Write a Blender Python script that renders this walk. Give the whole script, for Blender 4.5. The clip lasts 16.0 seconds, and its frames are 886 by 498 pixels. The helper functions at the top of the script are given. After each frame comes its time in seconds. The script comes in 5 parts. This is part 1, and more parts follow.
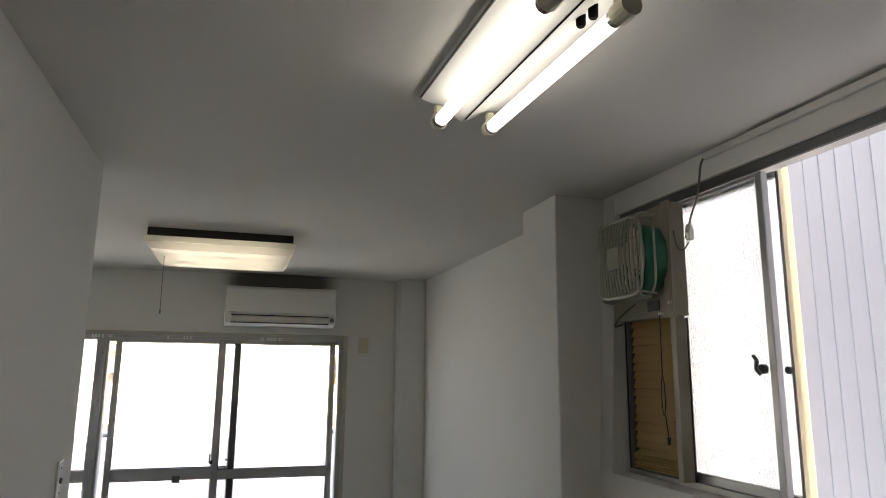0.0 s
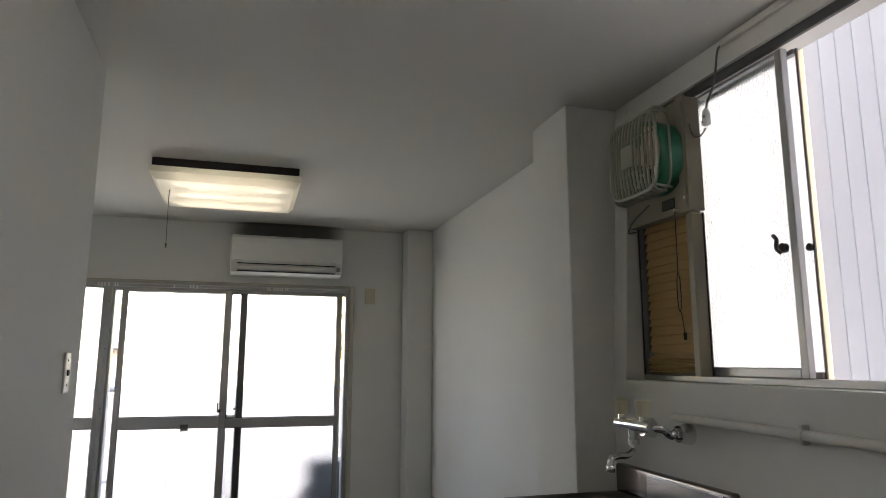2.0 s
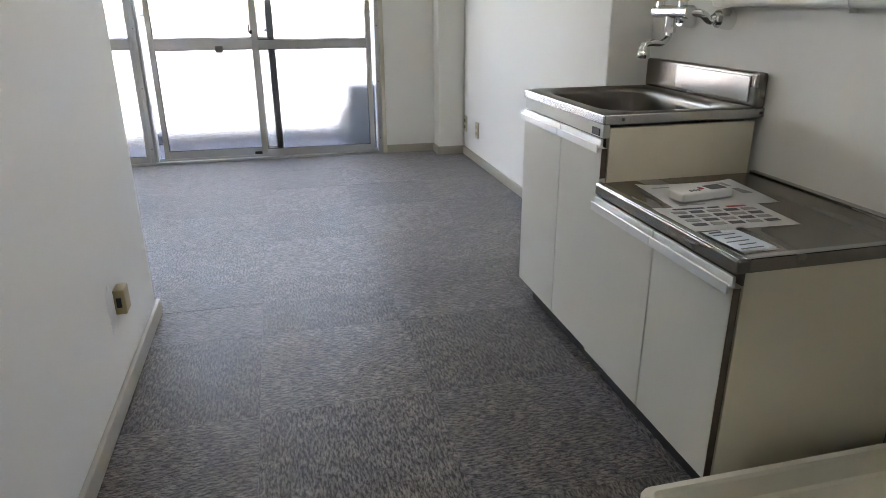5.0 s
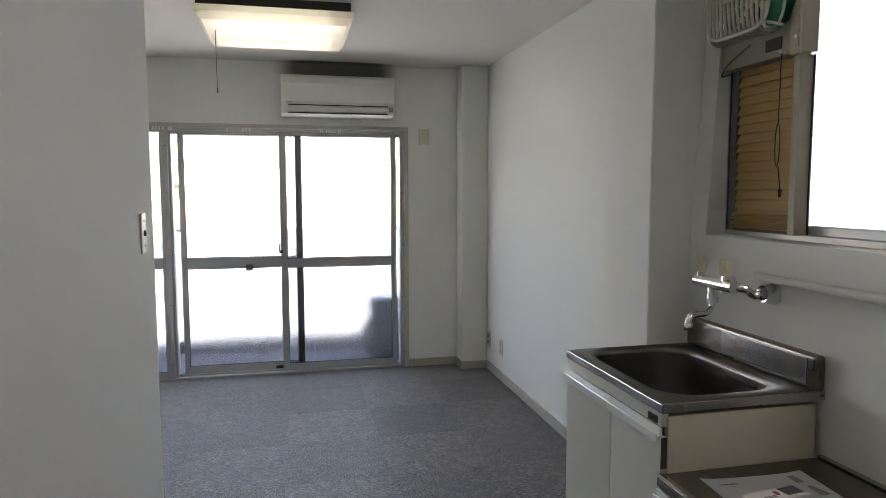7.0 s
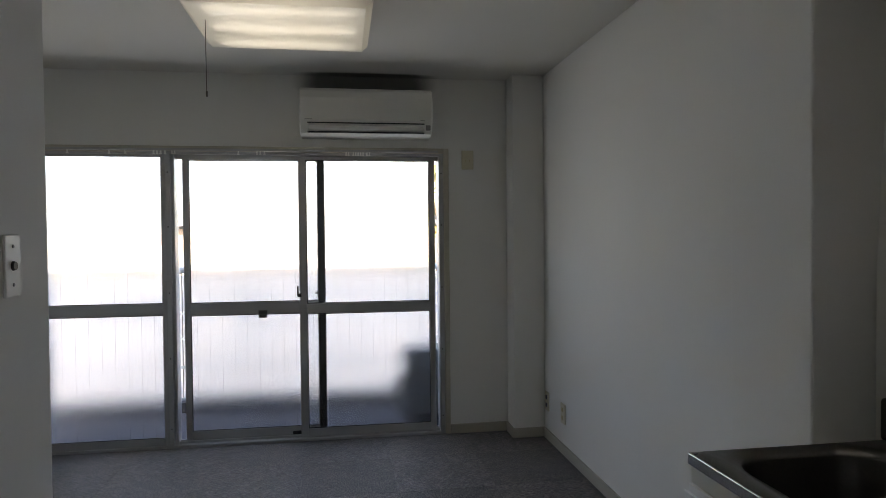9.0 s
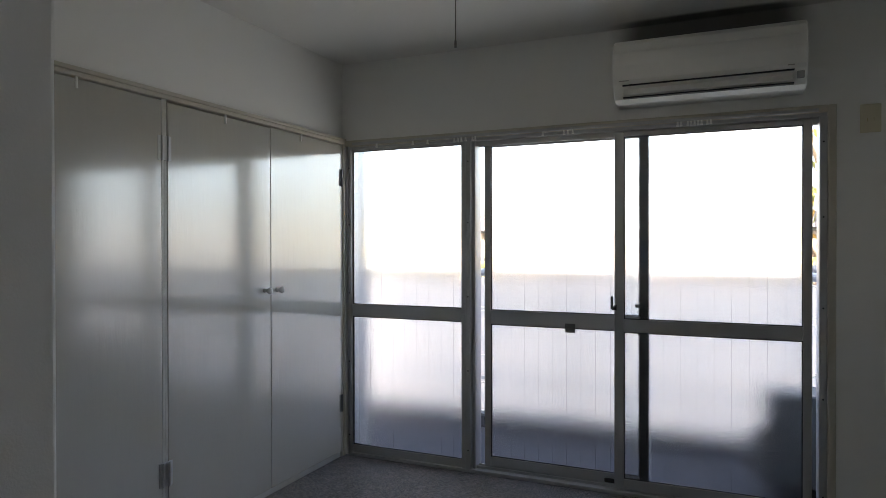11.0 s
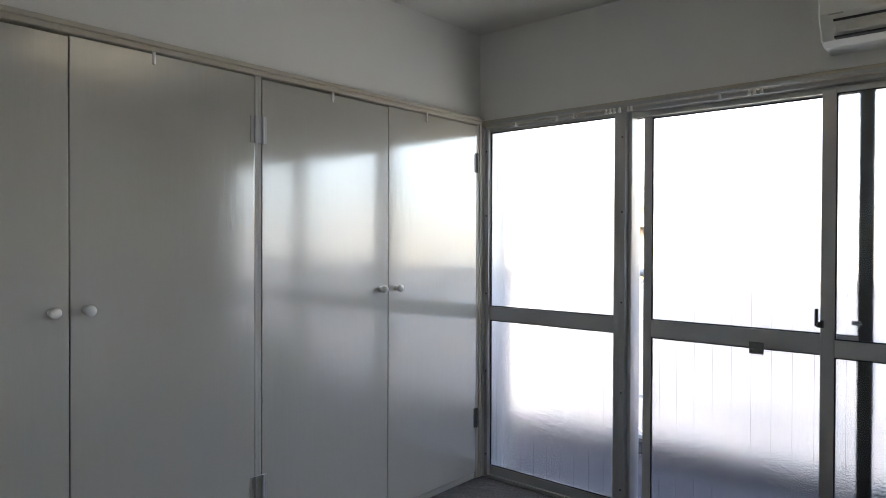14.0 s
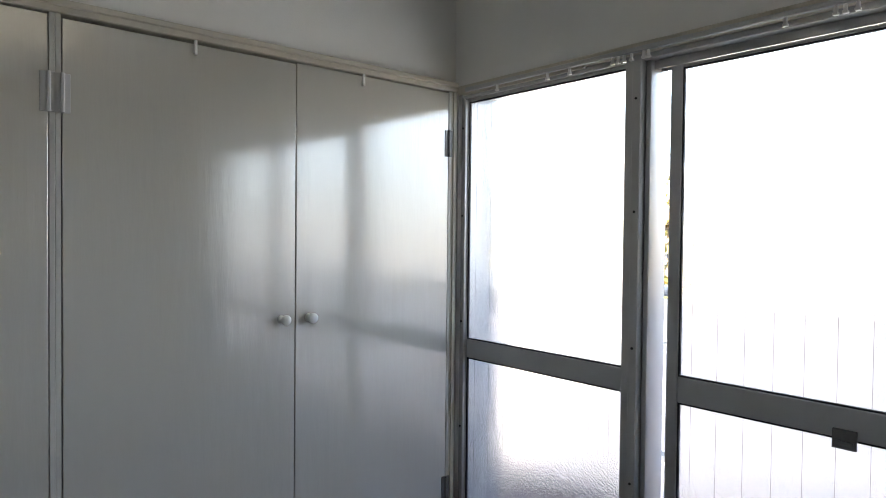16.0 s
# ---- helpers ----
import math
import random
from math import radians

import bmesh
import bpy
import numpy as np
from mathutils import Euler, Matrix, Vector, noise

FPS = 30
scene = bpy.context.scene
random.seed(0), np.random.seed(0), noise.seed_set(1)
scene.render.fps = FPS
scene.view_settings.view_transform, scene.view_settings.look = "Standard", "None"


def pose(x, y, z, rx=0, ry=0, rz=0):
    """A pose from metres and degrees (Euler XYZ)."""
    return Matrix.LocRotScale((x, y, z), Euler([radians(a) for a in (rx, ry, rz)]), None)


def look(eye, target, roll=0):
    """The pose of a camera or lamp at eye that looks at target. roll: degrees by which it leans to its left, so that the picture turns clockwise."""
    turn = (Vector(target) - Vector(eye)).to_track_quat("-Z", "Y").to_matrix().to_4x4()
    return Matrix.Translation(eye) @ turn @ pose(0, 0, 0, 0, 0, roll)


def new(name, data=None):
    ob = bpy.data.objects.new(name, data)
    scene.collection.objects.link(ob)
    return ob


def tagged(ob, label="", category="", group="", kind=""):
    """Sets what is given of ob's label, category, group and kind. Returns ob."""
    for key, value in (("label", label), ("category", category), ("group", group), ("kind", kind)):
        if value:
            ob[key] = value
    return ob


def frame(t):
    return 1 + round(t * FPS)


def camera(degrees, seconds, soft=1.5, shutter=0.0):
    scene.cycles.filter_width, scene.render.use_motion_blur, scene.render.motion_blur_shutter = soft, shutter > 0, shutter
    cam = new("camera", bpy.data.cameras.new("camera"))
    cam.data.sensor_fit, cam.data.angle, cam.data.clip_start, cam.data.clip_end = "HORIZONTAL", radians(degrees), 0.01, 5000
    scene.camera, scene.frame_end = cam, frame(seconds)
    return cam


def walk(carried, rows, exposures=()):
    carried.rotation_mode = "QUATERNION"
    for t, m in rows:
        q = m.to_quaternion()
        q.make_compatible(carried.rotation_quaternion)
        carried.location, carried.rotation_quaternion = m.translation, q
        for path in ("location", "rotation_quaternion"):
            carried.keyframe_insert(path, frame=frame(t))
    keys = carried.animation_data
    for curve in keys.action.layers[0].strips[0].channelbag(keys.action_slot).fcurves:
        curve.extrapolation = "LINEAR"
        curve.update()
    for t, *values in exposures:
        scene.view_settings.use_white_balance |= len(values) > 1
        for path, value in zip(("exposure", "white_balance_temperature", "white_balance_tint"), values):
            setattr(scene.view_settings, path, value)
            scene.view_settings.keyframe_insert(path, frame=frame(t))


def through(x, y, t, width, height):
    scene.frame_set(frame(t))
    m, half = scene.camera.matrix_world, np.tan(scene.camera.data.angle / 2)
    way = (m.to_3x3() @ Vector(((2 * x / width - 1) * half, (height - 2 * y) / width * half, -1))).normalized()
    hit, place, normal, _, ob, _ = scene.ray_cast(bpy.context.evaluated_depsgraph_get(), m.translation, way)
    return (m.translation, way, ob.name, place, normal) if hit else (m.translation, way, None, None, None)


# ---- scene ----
cam = camera(68.0, 16.0, soft=0.9)
PATH = [
    (0, (-0.034, 0.091, 1.567), (0.54, 1.971, 1.935), 0.5),
    (0.5, (-0.024, 0.103, 1.569), (0.546, 1.977, 1.975), 0.4),
    (1, (-0.032, 0.118, 1.533), (0.535, 1.991, 1.948), 0.2),
    (1.5, (-0.029, 0.166, 1.402), (0.535, 2.04, 1.816), 0.2),
    (2, (-0.025, 0.189, 1.269), (0.539, 2.078, 1.606), 0.1),
    (2.5, (-0.009, 0.183, 1.098), (0.555, 2.1, 1.188), 0.3),
    (3, (-0.023, 0.149, 1.006), (0.532, 2.054, 0.751), 0.4),
    (3.5, (-0.034, 0.129, 0.96), (0.493, 1.993, 0.463), 0.2),
    (3.7, (-0.036, 0.121, 0.944), (0.472, 1.967, 0.363), 0.2),
    (5.8, (0.017, 0.191, 1.236), (0.447, 2.014, 0.534), -0.1),
    (6, (0.025, 0.187, 1.271), (0.457, 2.03, 0.625), -0.1),
    (6.5, (-0.017, 0.222, 1.352), (0.427, 2.127, 0.933), -0.2),
    (7, (-0.097, 0.306, 1.357), (0.35, 2.248, 1.182), -0.1),
    (7.5, (-0.088, 0.353, 1.352), (0.353, 2.302, 1.278), -0.2),
    (8, (-0.047, 0.518, 1.307), (0.387, 2.47, 1.272), -0.2),
    (8.2, (-0.004, 0.651, 1.282), (0.428, 2.603, 1.245), -0.3),
    (10.3, (0.199, 1.631, 1.285), (-0.156, 3.599, 1.243), -0.2),
    (10.5, (0.249, 1.741, 1.26), (-0.249, 3.678, 1.232), -0.1),
    (11, (0.356, 1.954, 1.233), (-0.45, 3.784, 1.219), -0.1),
    (11.5, (0.334, 2.126, 1.219), (-0.658, 3.863, 1.203), 0.2),
    (12, (0.349, 2.244, 1.215), (-0.746, 3.918, 1.204), 0.2),
    (12.5, (0.344, 2.27, 1.213), (-0.847, 3.877, 1.205), 0.4),
    (13, (0.357, 2.299, 1.204), (-0.883, 3.868, 1.194), 0.3),
    (13.5, (0.377, 2.376, 1.197), (-0.887, 3.926, 1.176), 0.3),
    (14, (0.341, 2.537, 1.216), (-0.962, 4.054, 1.194), 0.2),
    (14.5, (0.266, 2.735, 1.233), (-1.052, 4.24, 1.205), 0.3),
    (15, (0.286, 3.013, 1.235), (-1.079, 4.474, 1.216), 0.2),
    (15.5, (0.21, 3.319, 1.242), (-1.241, 4.695, 1.211), 0.6),
    (16, (0.142, 3.574, 1.277), (-1.373, 4.879, 1.234), 0.6),
]
EXPOSURES = [(0.0, 4.00, 7450, 14), (2.0, 4.05, 7450, 14), (3.5, 4.45, 7550, 14), (5.8, 5.80, 7150, 14), (6.5, 5.30, 7150, 14), (7.0, 4.70, 7150, 14), (8.2, 3.85, 7100, 14), (10.3, 3.15, 6950, 14), (12.5, 3.75, 6950, 14), (16.0, 3.85, 6950, 14)]
walk(cam, [(t, look(eye, target, roll)) for t, eye, target, roll in PATH], EXPOSURES)

# ---- world and sun ----
world = bpy.data.worlds.new("sky")
scene.world = world
world.use_nodes = True
wn = world.node_tree.nodes
sky = wn.new("ShaderNodeTexSky")
sky.sky_type = "NISHITA"
sky.sun_disc = False
sky.sun_elevation = radians(50)
sky.sun_rotation = radians(190)
sky.air_density = 1.0
sky.dust_density = 5.0
wn["Background"].inputs["Strength"].default_value = 0.15
world.node_tree.links.new(sky.outputs["Color"], wn["Background"].inputs["Color"])
sun_data = bpy.data.lights.new("sun", "SUN")
sun_data.energy, sun_data.angle, sun_data.color = 5.0, radians(0.5), (1.0, 0.95, 0.88)
sun = new("sun", sun_data)
sun.matrix_world = look((-1.4, -7.6, 9.2), (0.0, 0.0, 0.0))

# the sky's light, spread by the figured glass of the balcony window's upper panes
for x0, x1 in ((-1.67, -0.995), (-0.84, -0.19), (-0.12, 0.64)):
    pane_light = bpy.data.lights.new("window_light", "AREA")
    pane_light.shape, pane_light.size, pane_light.size_y = "RECTANGLE", x1 - x0, 0.70
    pane_light.energy, pane_light.color = 0.085 * math.pi * (x1 - x0) * 0.70, (0.86, 0.94, 1.0)
    pane_lamp = new("window_light", pane_light)
    pane_lamp.matrix_world = pose((x0 + x1) / 2, 5.40, 1.43, -90, 0, 0)

# ---- plan, in metres ----
CEIL = 2.283
XL, XR = -1.72, 1.352         # closet front, right wall of the room
YW = 5.25                      # inner face of the window wall
XK0, XK1 = 1.325, 1.385         # kitchen wall below and above the ledge
YRET = 2.44                    # return between kitchen and room
XP, YP = -0.536, 2.598          # partition face and its end
YB = -1.30                     # wall behind
LEDGE = 1.202


# ---- materials ----
def mat(name, color, rough=0.5, metal=0.0, var=0.06, scale=6.0, grain=120.0, bump=0.08, spec=0.5, stretch=(1, 1, 1), coat=0.0, dist=0.002):
    m = bpy.data.materials.new(name)
    m.use_nodes = True
    nt = m.node_tree
    b = nt.nodes["Principled BSDF"]
    co = nt.nodes.new("ShaderNodeTexCoord")
    mp = nt.nodes.new("ShaderNodeMapping")
    mp.inputs["Scale"].default_value = stretch
    nt.links.new(co.outputs["Object"], mp.inputs["Vector"])
    big = nt.nodes.new("ShaderNodeTexNoise")
    big.inputs["Scale"].default_value, big.inputs["Detail"].default_value = scale, 4
    fine = nt.nodes.new("ShaderNodeTexNoise")
    fine.inputs["Scale"].default_value, fine.inputs["Detail"].default_value = grain, 3
    for n in (big, fine):
        nt.links.new(mp.outputs["Vector"], n.inputs["Vector"])
    ramp = nt.nodes.new("ShaderNodeMix")
    ramp.data_type = "RGBA"
    c = Vector(color)
    ramp.inputs["A"].default_value = (*(c * (1 - var)), 1)
    ramp.inputs["B"].default_value = (*[min(1.0, v * (1 + var)) for v in c], 1)
    add = nt.nodes.new("ShaderNodeMath")
    add.operation = "MULTIPLY_ADD"
    add.inputs[1].default_value = 0.4
    nt.links.new(fine.outputs["Fac"], add.inputs[0])
    sc = nt.nodes.new("ShaderNodeMath")
    sc.operation = "MULTIPLY"
    sc.inputs[1].default_value = 0.6
    nt.links.new(big.outputs["Fac"], sc.inputs[0])
    nt.links.new(sc.outputs[0], add.inputs[2])
    nt.links.new(add.outputs[0], ramp.inputs["Factor"])
    nt.links.new(ramp.outputs["Result"], b.inputs["Base Color"])
    rr = nt.nodes.new("ShaderNodeMath")
    rr.operation = "MULTIPLY_ADD"
    rr.inputs[1].default_value, rr.inputs[2].default_value = 0.25 * rough, 0.875 * rough
    nt.links.new(big.outputs["Fac"], rr.inputs[0])
    nt.links.new(rr.outputs[0], b.inputs["Roughness"])
    b.inputs["Metallic"].default_value = metal
    b.inputs["Specular IOR Level"].default_value = spec
    b.inputs["Coat Weight"].default_value = coat
    b.inputs["Coat IOR"].default_value, b.inputs["Coat Roughness"].default_value = 2.2, 0.11
    if bump:
        bp = nt.nodes.new("ShaderNodeBump")
        bp.inputs["Strength"].default_value, bp.inputs["Distance"].default_value = bump, dist
        nt.links.new(fine.outputs["Fac"], bp.inputs["Height"])
        nt.links.new(bp.outputs["Normal"], b.inputs["Normal"])
    return m


def dark_patched(name, source, centre, half, depth):
    """A copy of a paint with a dark patch: soft-edged, with its own ragged shape."""
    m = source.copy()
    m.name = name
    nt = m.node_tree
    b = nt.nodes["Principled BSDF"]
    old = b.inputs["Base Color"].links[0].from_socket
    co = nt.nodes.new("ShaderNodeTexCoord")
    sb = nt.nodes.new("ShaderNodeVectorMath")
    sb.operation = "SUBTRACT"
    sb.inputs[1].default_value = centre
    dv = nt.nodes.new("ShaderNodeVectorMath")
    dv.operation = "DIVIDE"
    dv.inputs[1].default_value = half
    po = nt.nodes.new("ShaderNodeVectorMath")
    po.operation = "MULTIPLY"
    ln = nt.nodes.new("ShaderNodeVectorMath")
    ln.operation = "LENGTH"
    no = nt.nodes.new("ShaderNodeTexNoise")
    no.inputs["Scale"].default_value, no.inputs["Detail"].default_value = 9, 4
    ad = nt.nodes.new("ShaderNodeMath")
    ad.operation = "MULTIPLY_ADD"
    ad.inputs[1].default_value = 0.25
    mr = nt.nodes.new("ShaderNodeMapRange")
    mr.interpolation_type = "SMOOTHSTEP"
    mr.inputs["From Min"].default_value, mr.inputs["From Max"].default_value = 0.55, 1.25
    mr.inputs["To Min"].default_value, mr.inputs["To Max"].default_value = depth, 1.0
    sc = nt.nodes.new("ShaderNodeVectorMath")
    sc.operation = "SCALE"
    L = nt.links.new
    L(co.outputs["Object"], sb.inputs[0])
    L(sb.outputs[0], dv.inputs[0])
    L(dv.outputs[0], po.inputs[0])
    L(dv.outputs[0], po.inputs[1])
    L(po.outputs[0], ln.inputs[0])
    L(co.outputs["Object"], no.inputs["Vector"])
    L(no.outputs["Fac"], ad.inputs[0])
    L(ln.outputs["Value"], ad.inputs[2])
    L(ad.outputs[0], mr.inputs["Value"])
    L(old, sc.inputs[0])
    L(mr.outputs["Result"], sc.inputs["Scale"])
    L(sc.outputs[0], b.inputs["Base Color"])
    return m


def glow(name, color, strength):
    m = bpy.data.materials.new(name)
    m.use_nodes = True
    b = m.node_tree.nodes["Principled BSDF"]
    b.inputs["Base Color"].default_value = (0.85, 0.85, 0.85, 1)
    b.inputs["Emission Color"].default_value = (*color, 1)
    b.inputs["Emission Strength"].default_value = strength
    return m


def frosted(name, rough, scale, bump, tint=(0.95, 0.97, 0.97), stretch=(1, 1, 1)):
    m = bpy.data.materials.new(name)
    m.use_nodes = True
    nt = m.node_tree
    b = nt.nodes["Principled BSDF"]
    b.inputs["Base Color"].default_value = (*tint, 1)
    b.inputs["Transmission Weight"].default_value = 1.0
    b.inputs["Roughness"].default_value = rough
    b.inputs["IOR"].default_value = 1.45
    co = nt.nodes.new("ShaderNodeTexCoord")
    mp = nt.nodes.new("ShaderNodeMapping")
    mp.inputs["Scale"].default_value = stretch
    no = nt.nodes.new("ShaderNodeTexNoise")
    no.inputs["Scale"].default_value, no.inputs["Detail"].default_value = scale, 2
    bp = nt.nodes.new("ShaderNodeBump")
    bp.inputs["Strength"].default_value, bp.inputs["Distance"].default_value = bump, 0.003
    nt.links.new(co.outputs["Object"], mp.inputs["Vector"])
    nt.links.new(mp.outputs["Vector"], no.inputs["Vector"])
    nt.links.new(no.outputs["Fac"], bp.inputs["Height"])
    nt.links.new(bp.outputs["Normal"], b.inputs["Normal"])
    return m


def milky(name, color, through, rough=0.4):
    """Thin plastic sheet that lets daylight through."""
    m = bpy.data.materials.new(name)
    m.use_nodes = True
    nt = m.node_tree
    b = nt.nodes["Principled BSDF"]
    b.inputs["Base Color"].default_value, b.inputs["Roughness"].default_value = (*color, 1), rough
    tr = nt.nodes.new("ShaderNodeBsdfTranslucent")
    tr.inputs["Color"].default_value = (*color, 1)
    mx = nt.nodes.new("ShaderNodeMixShader")
    mx.inputs["Fac"].default_value = through
    nt.links.new(b.outputs[0], mx.inputs[1])
    nt.links.new(tr.outputs[0], mx.inputs[2])
    nt.links.new(mx.outputs[0], nt.nodes["Material Output"].inputs["Surface"])
    return m


M_WALL = mat("wall_paper", (0.79, 0.78, 0.745), 0.75, var=0.03, scale=1.5, grain=260, bump=0.25, spec=0.3)
M_CEIL = mat("ceiling_paint", (0.72, 0.70, 0.66), 0.85, var=0.04, scale=1.2, grain=200, bump=0.2, spec=0.2)
# wall and ceiling darkened in a patch above the air conditioner
M_WALLS = dark_patched("wall_paper_dark_patch", M_WALL, (0.25, 5.25, 2.25), (0.44, 0.5, 0.085), 0.22)
M_CEILS = dark_patched("ceiling_paint_dark_patch", M_CEIL, (0.25, 5.25, 2.283), (0.44, 0.11, 0.5), 0.22)
M_TRIM = mat("beige_paint", (0.50, 0.46, 0.38), 0.45, var=0.06, scale=5, bump=0.1)
M_BASE = mat("baseboard_paint", (0.44, 0.41, 0.35), 0.5, var=0.06, scale=5, bump=0.1)
M_DOOR = mat("gloss_cream_paint", (0.50, 0.475, 0.415), 0.18, var=0.04, scale=2, grain=42, bump=0.26, stretch=(1, 1, 0.15), dist=0.004, coat=1.0, spec=1.0)
M_FRAMEP = mat("cream_frame_paint", (0.48, 0.47, 0.43), 0.35, var=0.04, bump=0.08)
M_ALU = mat("anodised_aluminium", (0.46, 0.46, 0.46), 0.4, metal=0.6, var=0.06, scale=8, grain=300, bump=0.03, stretch=(1, 1, 0.05))
M_ALUD = mat("dull_dark_aluminium", (0.16, 0.16, 0.16), 0.5, metal=0.6, var=0.08, bump=0.03)
M_RUBBER = mat("black_rubber", (0.02, 0.02, 0.02), 0.6, var=0.2, bump=0.05)
M_STEEL = mat("stainless_steel", (0.42, 0.41, 0.40), 0.26, metal=1.0, var=0.08, scale=4, grain=400, bump=0.03, stretch=(1, 0.06, 1))
M_STEELD = mat("worn_stainless_steel", (0.215, 0.195, 0.175), 0.27, metal=1.0, var=0.28, scale=5, grain=260, bump=0.06, stretch=(1, 0.12, 1))
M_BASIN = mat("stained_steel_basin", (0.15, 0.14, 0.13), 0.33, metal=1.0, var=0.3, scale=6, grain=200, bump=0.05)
M_CHROME = mat("chrome", (0.72, 0.72, 0.72), 0.08, metal=1.0, var=0.03, bump=0.0)
M_CAB = mat("cream_laminate", (0.66, 0.64, 0.57), 0.35, var=0.03, scale=3, bump=0.04)
M_CABSIDE = mat("aged_cream_laminate", (0.68, 0.62, 0.48), 0.4, var=0.06, scale=3, bump=0.04)
M_EDGE = mat("brown_edge_strip", (0.10, 0.075, 0.05), 0.5, var=0.15, bump=0.05)
M_KICK = mat("black_plinth", (0.03, 0.03, 0.03), 0.6, var=0.2, bump=0.05)
M_WHITE = mat("white_plastic", (0.78, 0.77, 0.73), 0.35, var=0.02, bump=0.02)
M_IVORY = mat("ivory_plastic", (0.62, 0.57, 0.42), 0.4, var=0.04, bump=0.02)
M_BEIGEP = mat("yellowed_plastic", (0.45, 0.36, 0.18), 0.4, var=0.06, bump=0.02)
M_GREY = mat("grey_plastic", (0.25, 0.25, 0.25), 0.5, var=0.05, bump=0.02)
M_BLACK = mat("black_plastic", (0.015, 0.015, 0.015), 0.45, var=0.2, bump=0.02)
M_MATTBLACK = mat("matt_black", (0.003, 0.003, 0.003), 0.9, var=0.2, bump=0.0, spec=0.05)
M_DWOOD = mat("dark_stained_wood", (0.03, 0.022, 0.018), 0.45, var=0.3, scale=4, grain=60, bump=0.15, stretch=(0.1, 1, 1))
M_SLAT = mat("honey_wood_slat", (0.44, 0.285, 0.11), 0.5, var=0.22, scale=10, grain=90, bump=0.12, stretch=(1, 0.12, 1))
M_WOODB = mat("orange_brown_plywood", (0.38, 0.20, 0.08), 0.55, var=0.2, scale=5, grain=60, bump=0.1, stretch=(0.15, 1, 1))
M_FANBOX = mat("fan_panel_beige", (0.36, 0.32, 0.235), 0.45, var=0.08, scale=4, bump=0.05)
M_GRILLE = mat("fan_grille_grey_green", (0.31, 0.31, 0.24), 0.4, var=0.08, bump=0.02)
M_GREEN = mat("green_translucent_plastic", (0.012, 0.17, 0.085), 0.3, var=0.1, bump=0.02)

M_CORD = mat("grey_cord", (0.16, 0.15, 0.13), 0.6, var=0.1, bump=0.02)
M_PAPER = mat("printed_paper", (0.84, 0.84, 0.82), 0.7, var=0.03, scale=9, bump=0.03)
M_INK = mat("dark_ink", (0.10, 0.10, 0.11), 0.7, var=0.3, bump=0.0)
M_INKM = mat("grey_ink", (0.38, 0.37, 0.34), 0.7, var=0.3, scale=60, bump=0.0)
M_INKB = mat("blue_ink", (0.52, 0.60, 0.66), 0.7, var=0.2, bump=0.0)
M_INKR = mat("red_ink", (0.50, 0.10, 0.07), 0.7, var=0.2, bump=0.0)
M_PAN = mat("cream_pan_plastic", (0.70, 0.66, 0.55), 0.4, var=0.05, scale=3, bump=0.04)
M_PIPE = mat("painted_pipe", (0.72, 0.70, 0.66), 0.5, var=0.03, bump=0.1)
M_CONC = mat("balcony_concrete", (0.24, 0.24, 0.24), 0.85, var=0.2, scale=4, grain=90, bump=0.4)
M_OUTER = mat("outer_render", (0.60, 0.57, 0.52), 0.85, var=0.1, scale=2, bump=0.3)
M_UNIT = mat("outdoor_unit_grey", (0.085, 0.088, 0.09), 0.5, var=0.08, bump=0.04)
M_RAIL = mat("blue_grey_rail_paint", (0.34, 0.38, 0.42), 0.5, var=0.06, bump=0.03)
M_FAC = mat("facade_plaster", (0.74, 0.73, 0.70), 0.85, var=0.08, scale=1, grain=40, bump=0.3)
M_NEIGH = mat("pale_neighbour_render", (0.36, 0.385, 0.44), 0.85, var=0.06, scale=1, bump=0.2)
M_FACB = mat("facade_band_grey", (0.30, 0.28, 0.25), 0.85, var=0.12, scale=1, bump=0.2)
# dark tan: includes the shade under the opposite building's upper balcony
M_TANB = mat("tan_shade_band", (0.20, 0.165, 0.13), 0.85, var=0.15, scale=2, bump=0.2)
M_ROOF = mat("dark_roof_sheet", (0.10, 0.10, 0.11), 0.6, var=0.15, bump=0.1)
M_WINDK = mat("dark_window_glass", (0.05, 0.06, 0.08), 0.1, var=0.1, bump=0.0)
M_GROUND = mat("ground_asphalt", (0.06, 0.06, 0.06), 0.9, var=0.2, scale=1, bump=0.3)
M_BARK = mat("bark", (0.12, 0.09, 0.06), 0.9, var=0.25, bump=0.4)
M_LEAF = mat("leaf_green", (0.12, 0.13, 0.03), 0.6, var=0.4, scale=3, bump=0.0)
M_LEAFY = mat("leaf_gold", (0.32, 0.20, 0.04), 0.6, var=0.4, scale=3, bump=0.0)
M_BLADE = mat("fan_blade_ivory", (0.66, 0.62, 0.44), 0.3, var=0.05, bump=0.02)
# sheet added behind the railing, in place of the shaded lane below
M_PARAPET = milky("parapet_sheet", (0.61, 0.585, 0.575), 0.54)
M_SCREEN = milky("screen_sheet", (0.40, 0.43, 0.49), 0.5)
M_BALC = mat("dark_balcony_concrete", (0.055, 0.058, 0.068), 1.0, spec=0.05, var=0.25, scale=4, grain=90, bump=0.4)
M_GRIP = mat("bright_aluminium_grip", (0.80, 0.79, 0.77), 0.3, metal=0.6, var=0.03, bump=0.02)
M_GLASS = frosted("figured_glass", 0.15, 280, 0.6, stretch=(1, 1, 0.45))
M_KGLASS = frosted("kitchen_figured_glass", 0.19, 260, 0.5, stretch=(1, 1, 0.35))
M_ACRYL = milky("ribbed_acrylic", (0.82, 0.82, 0.74), 0.65, 0.2)
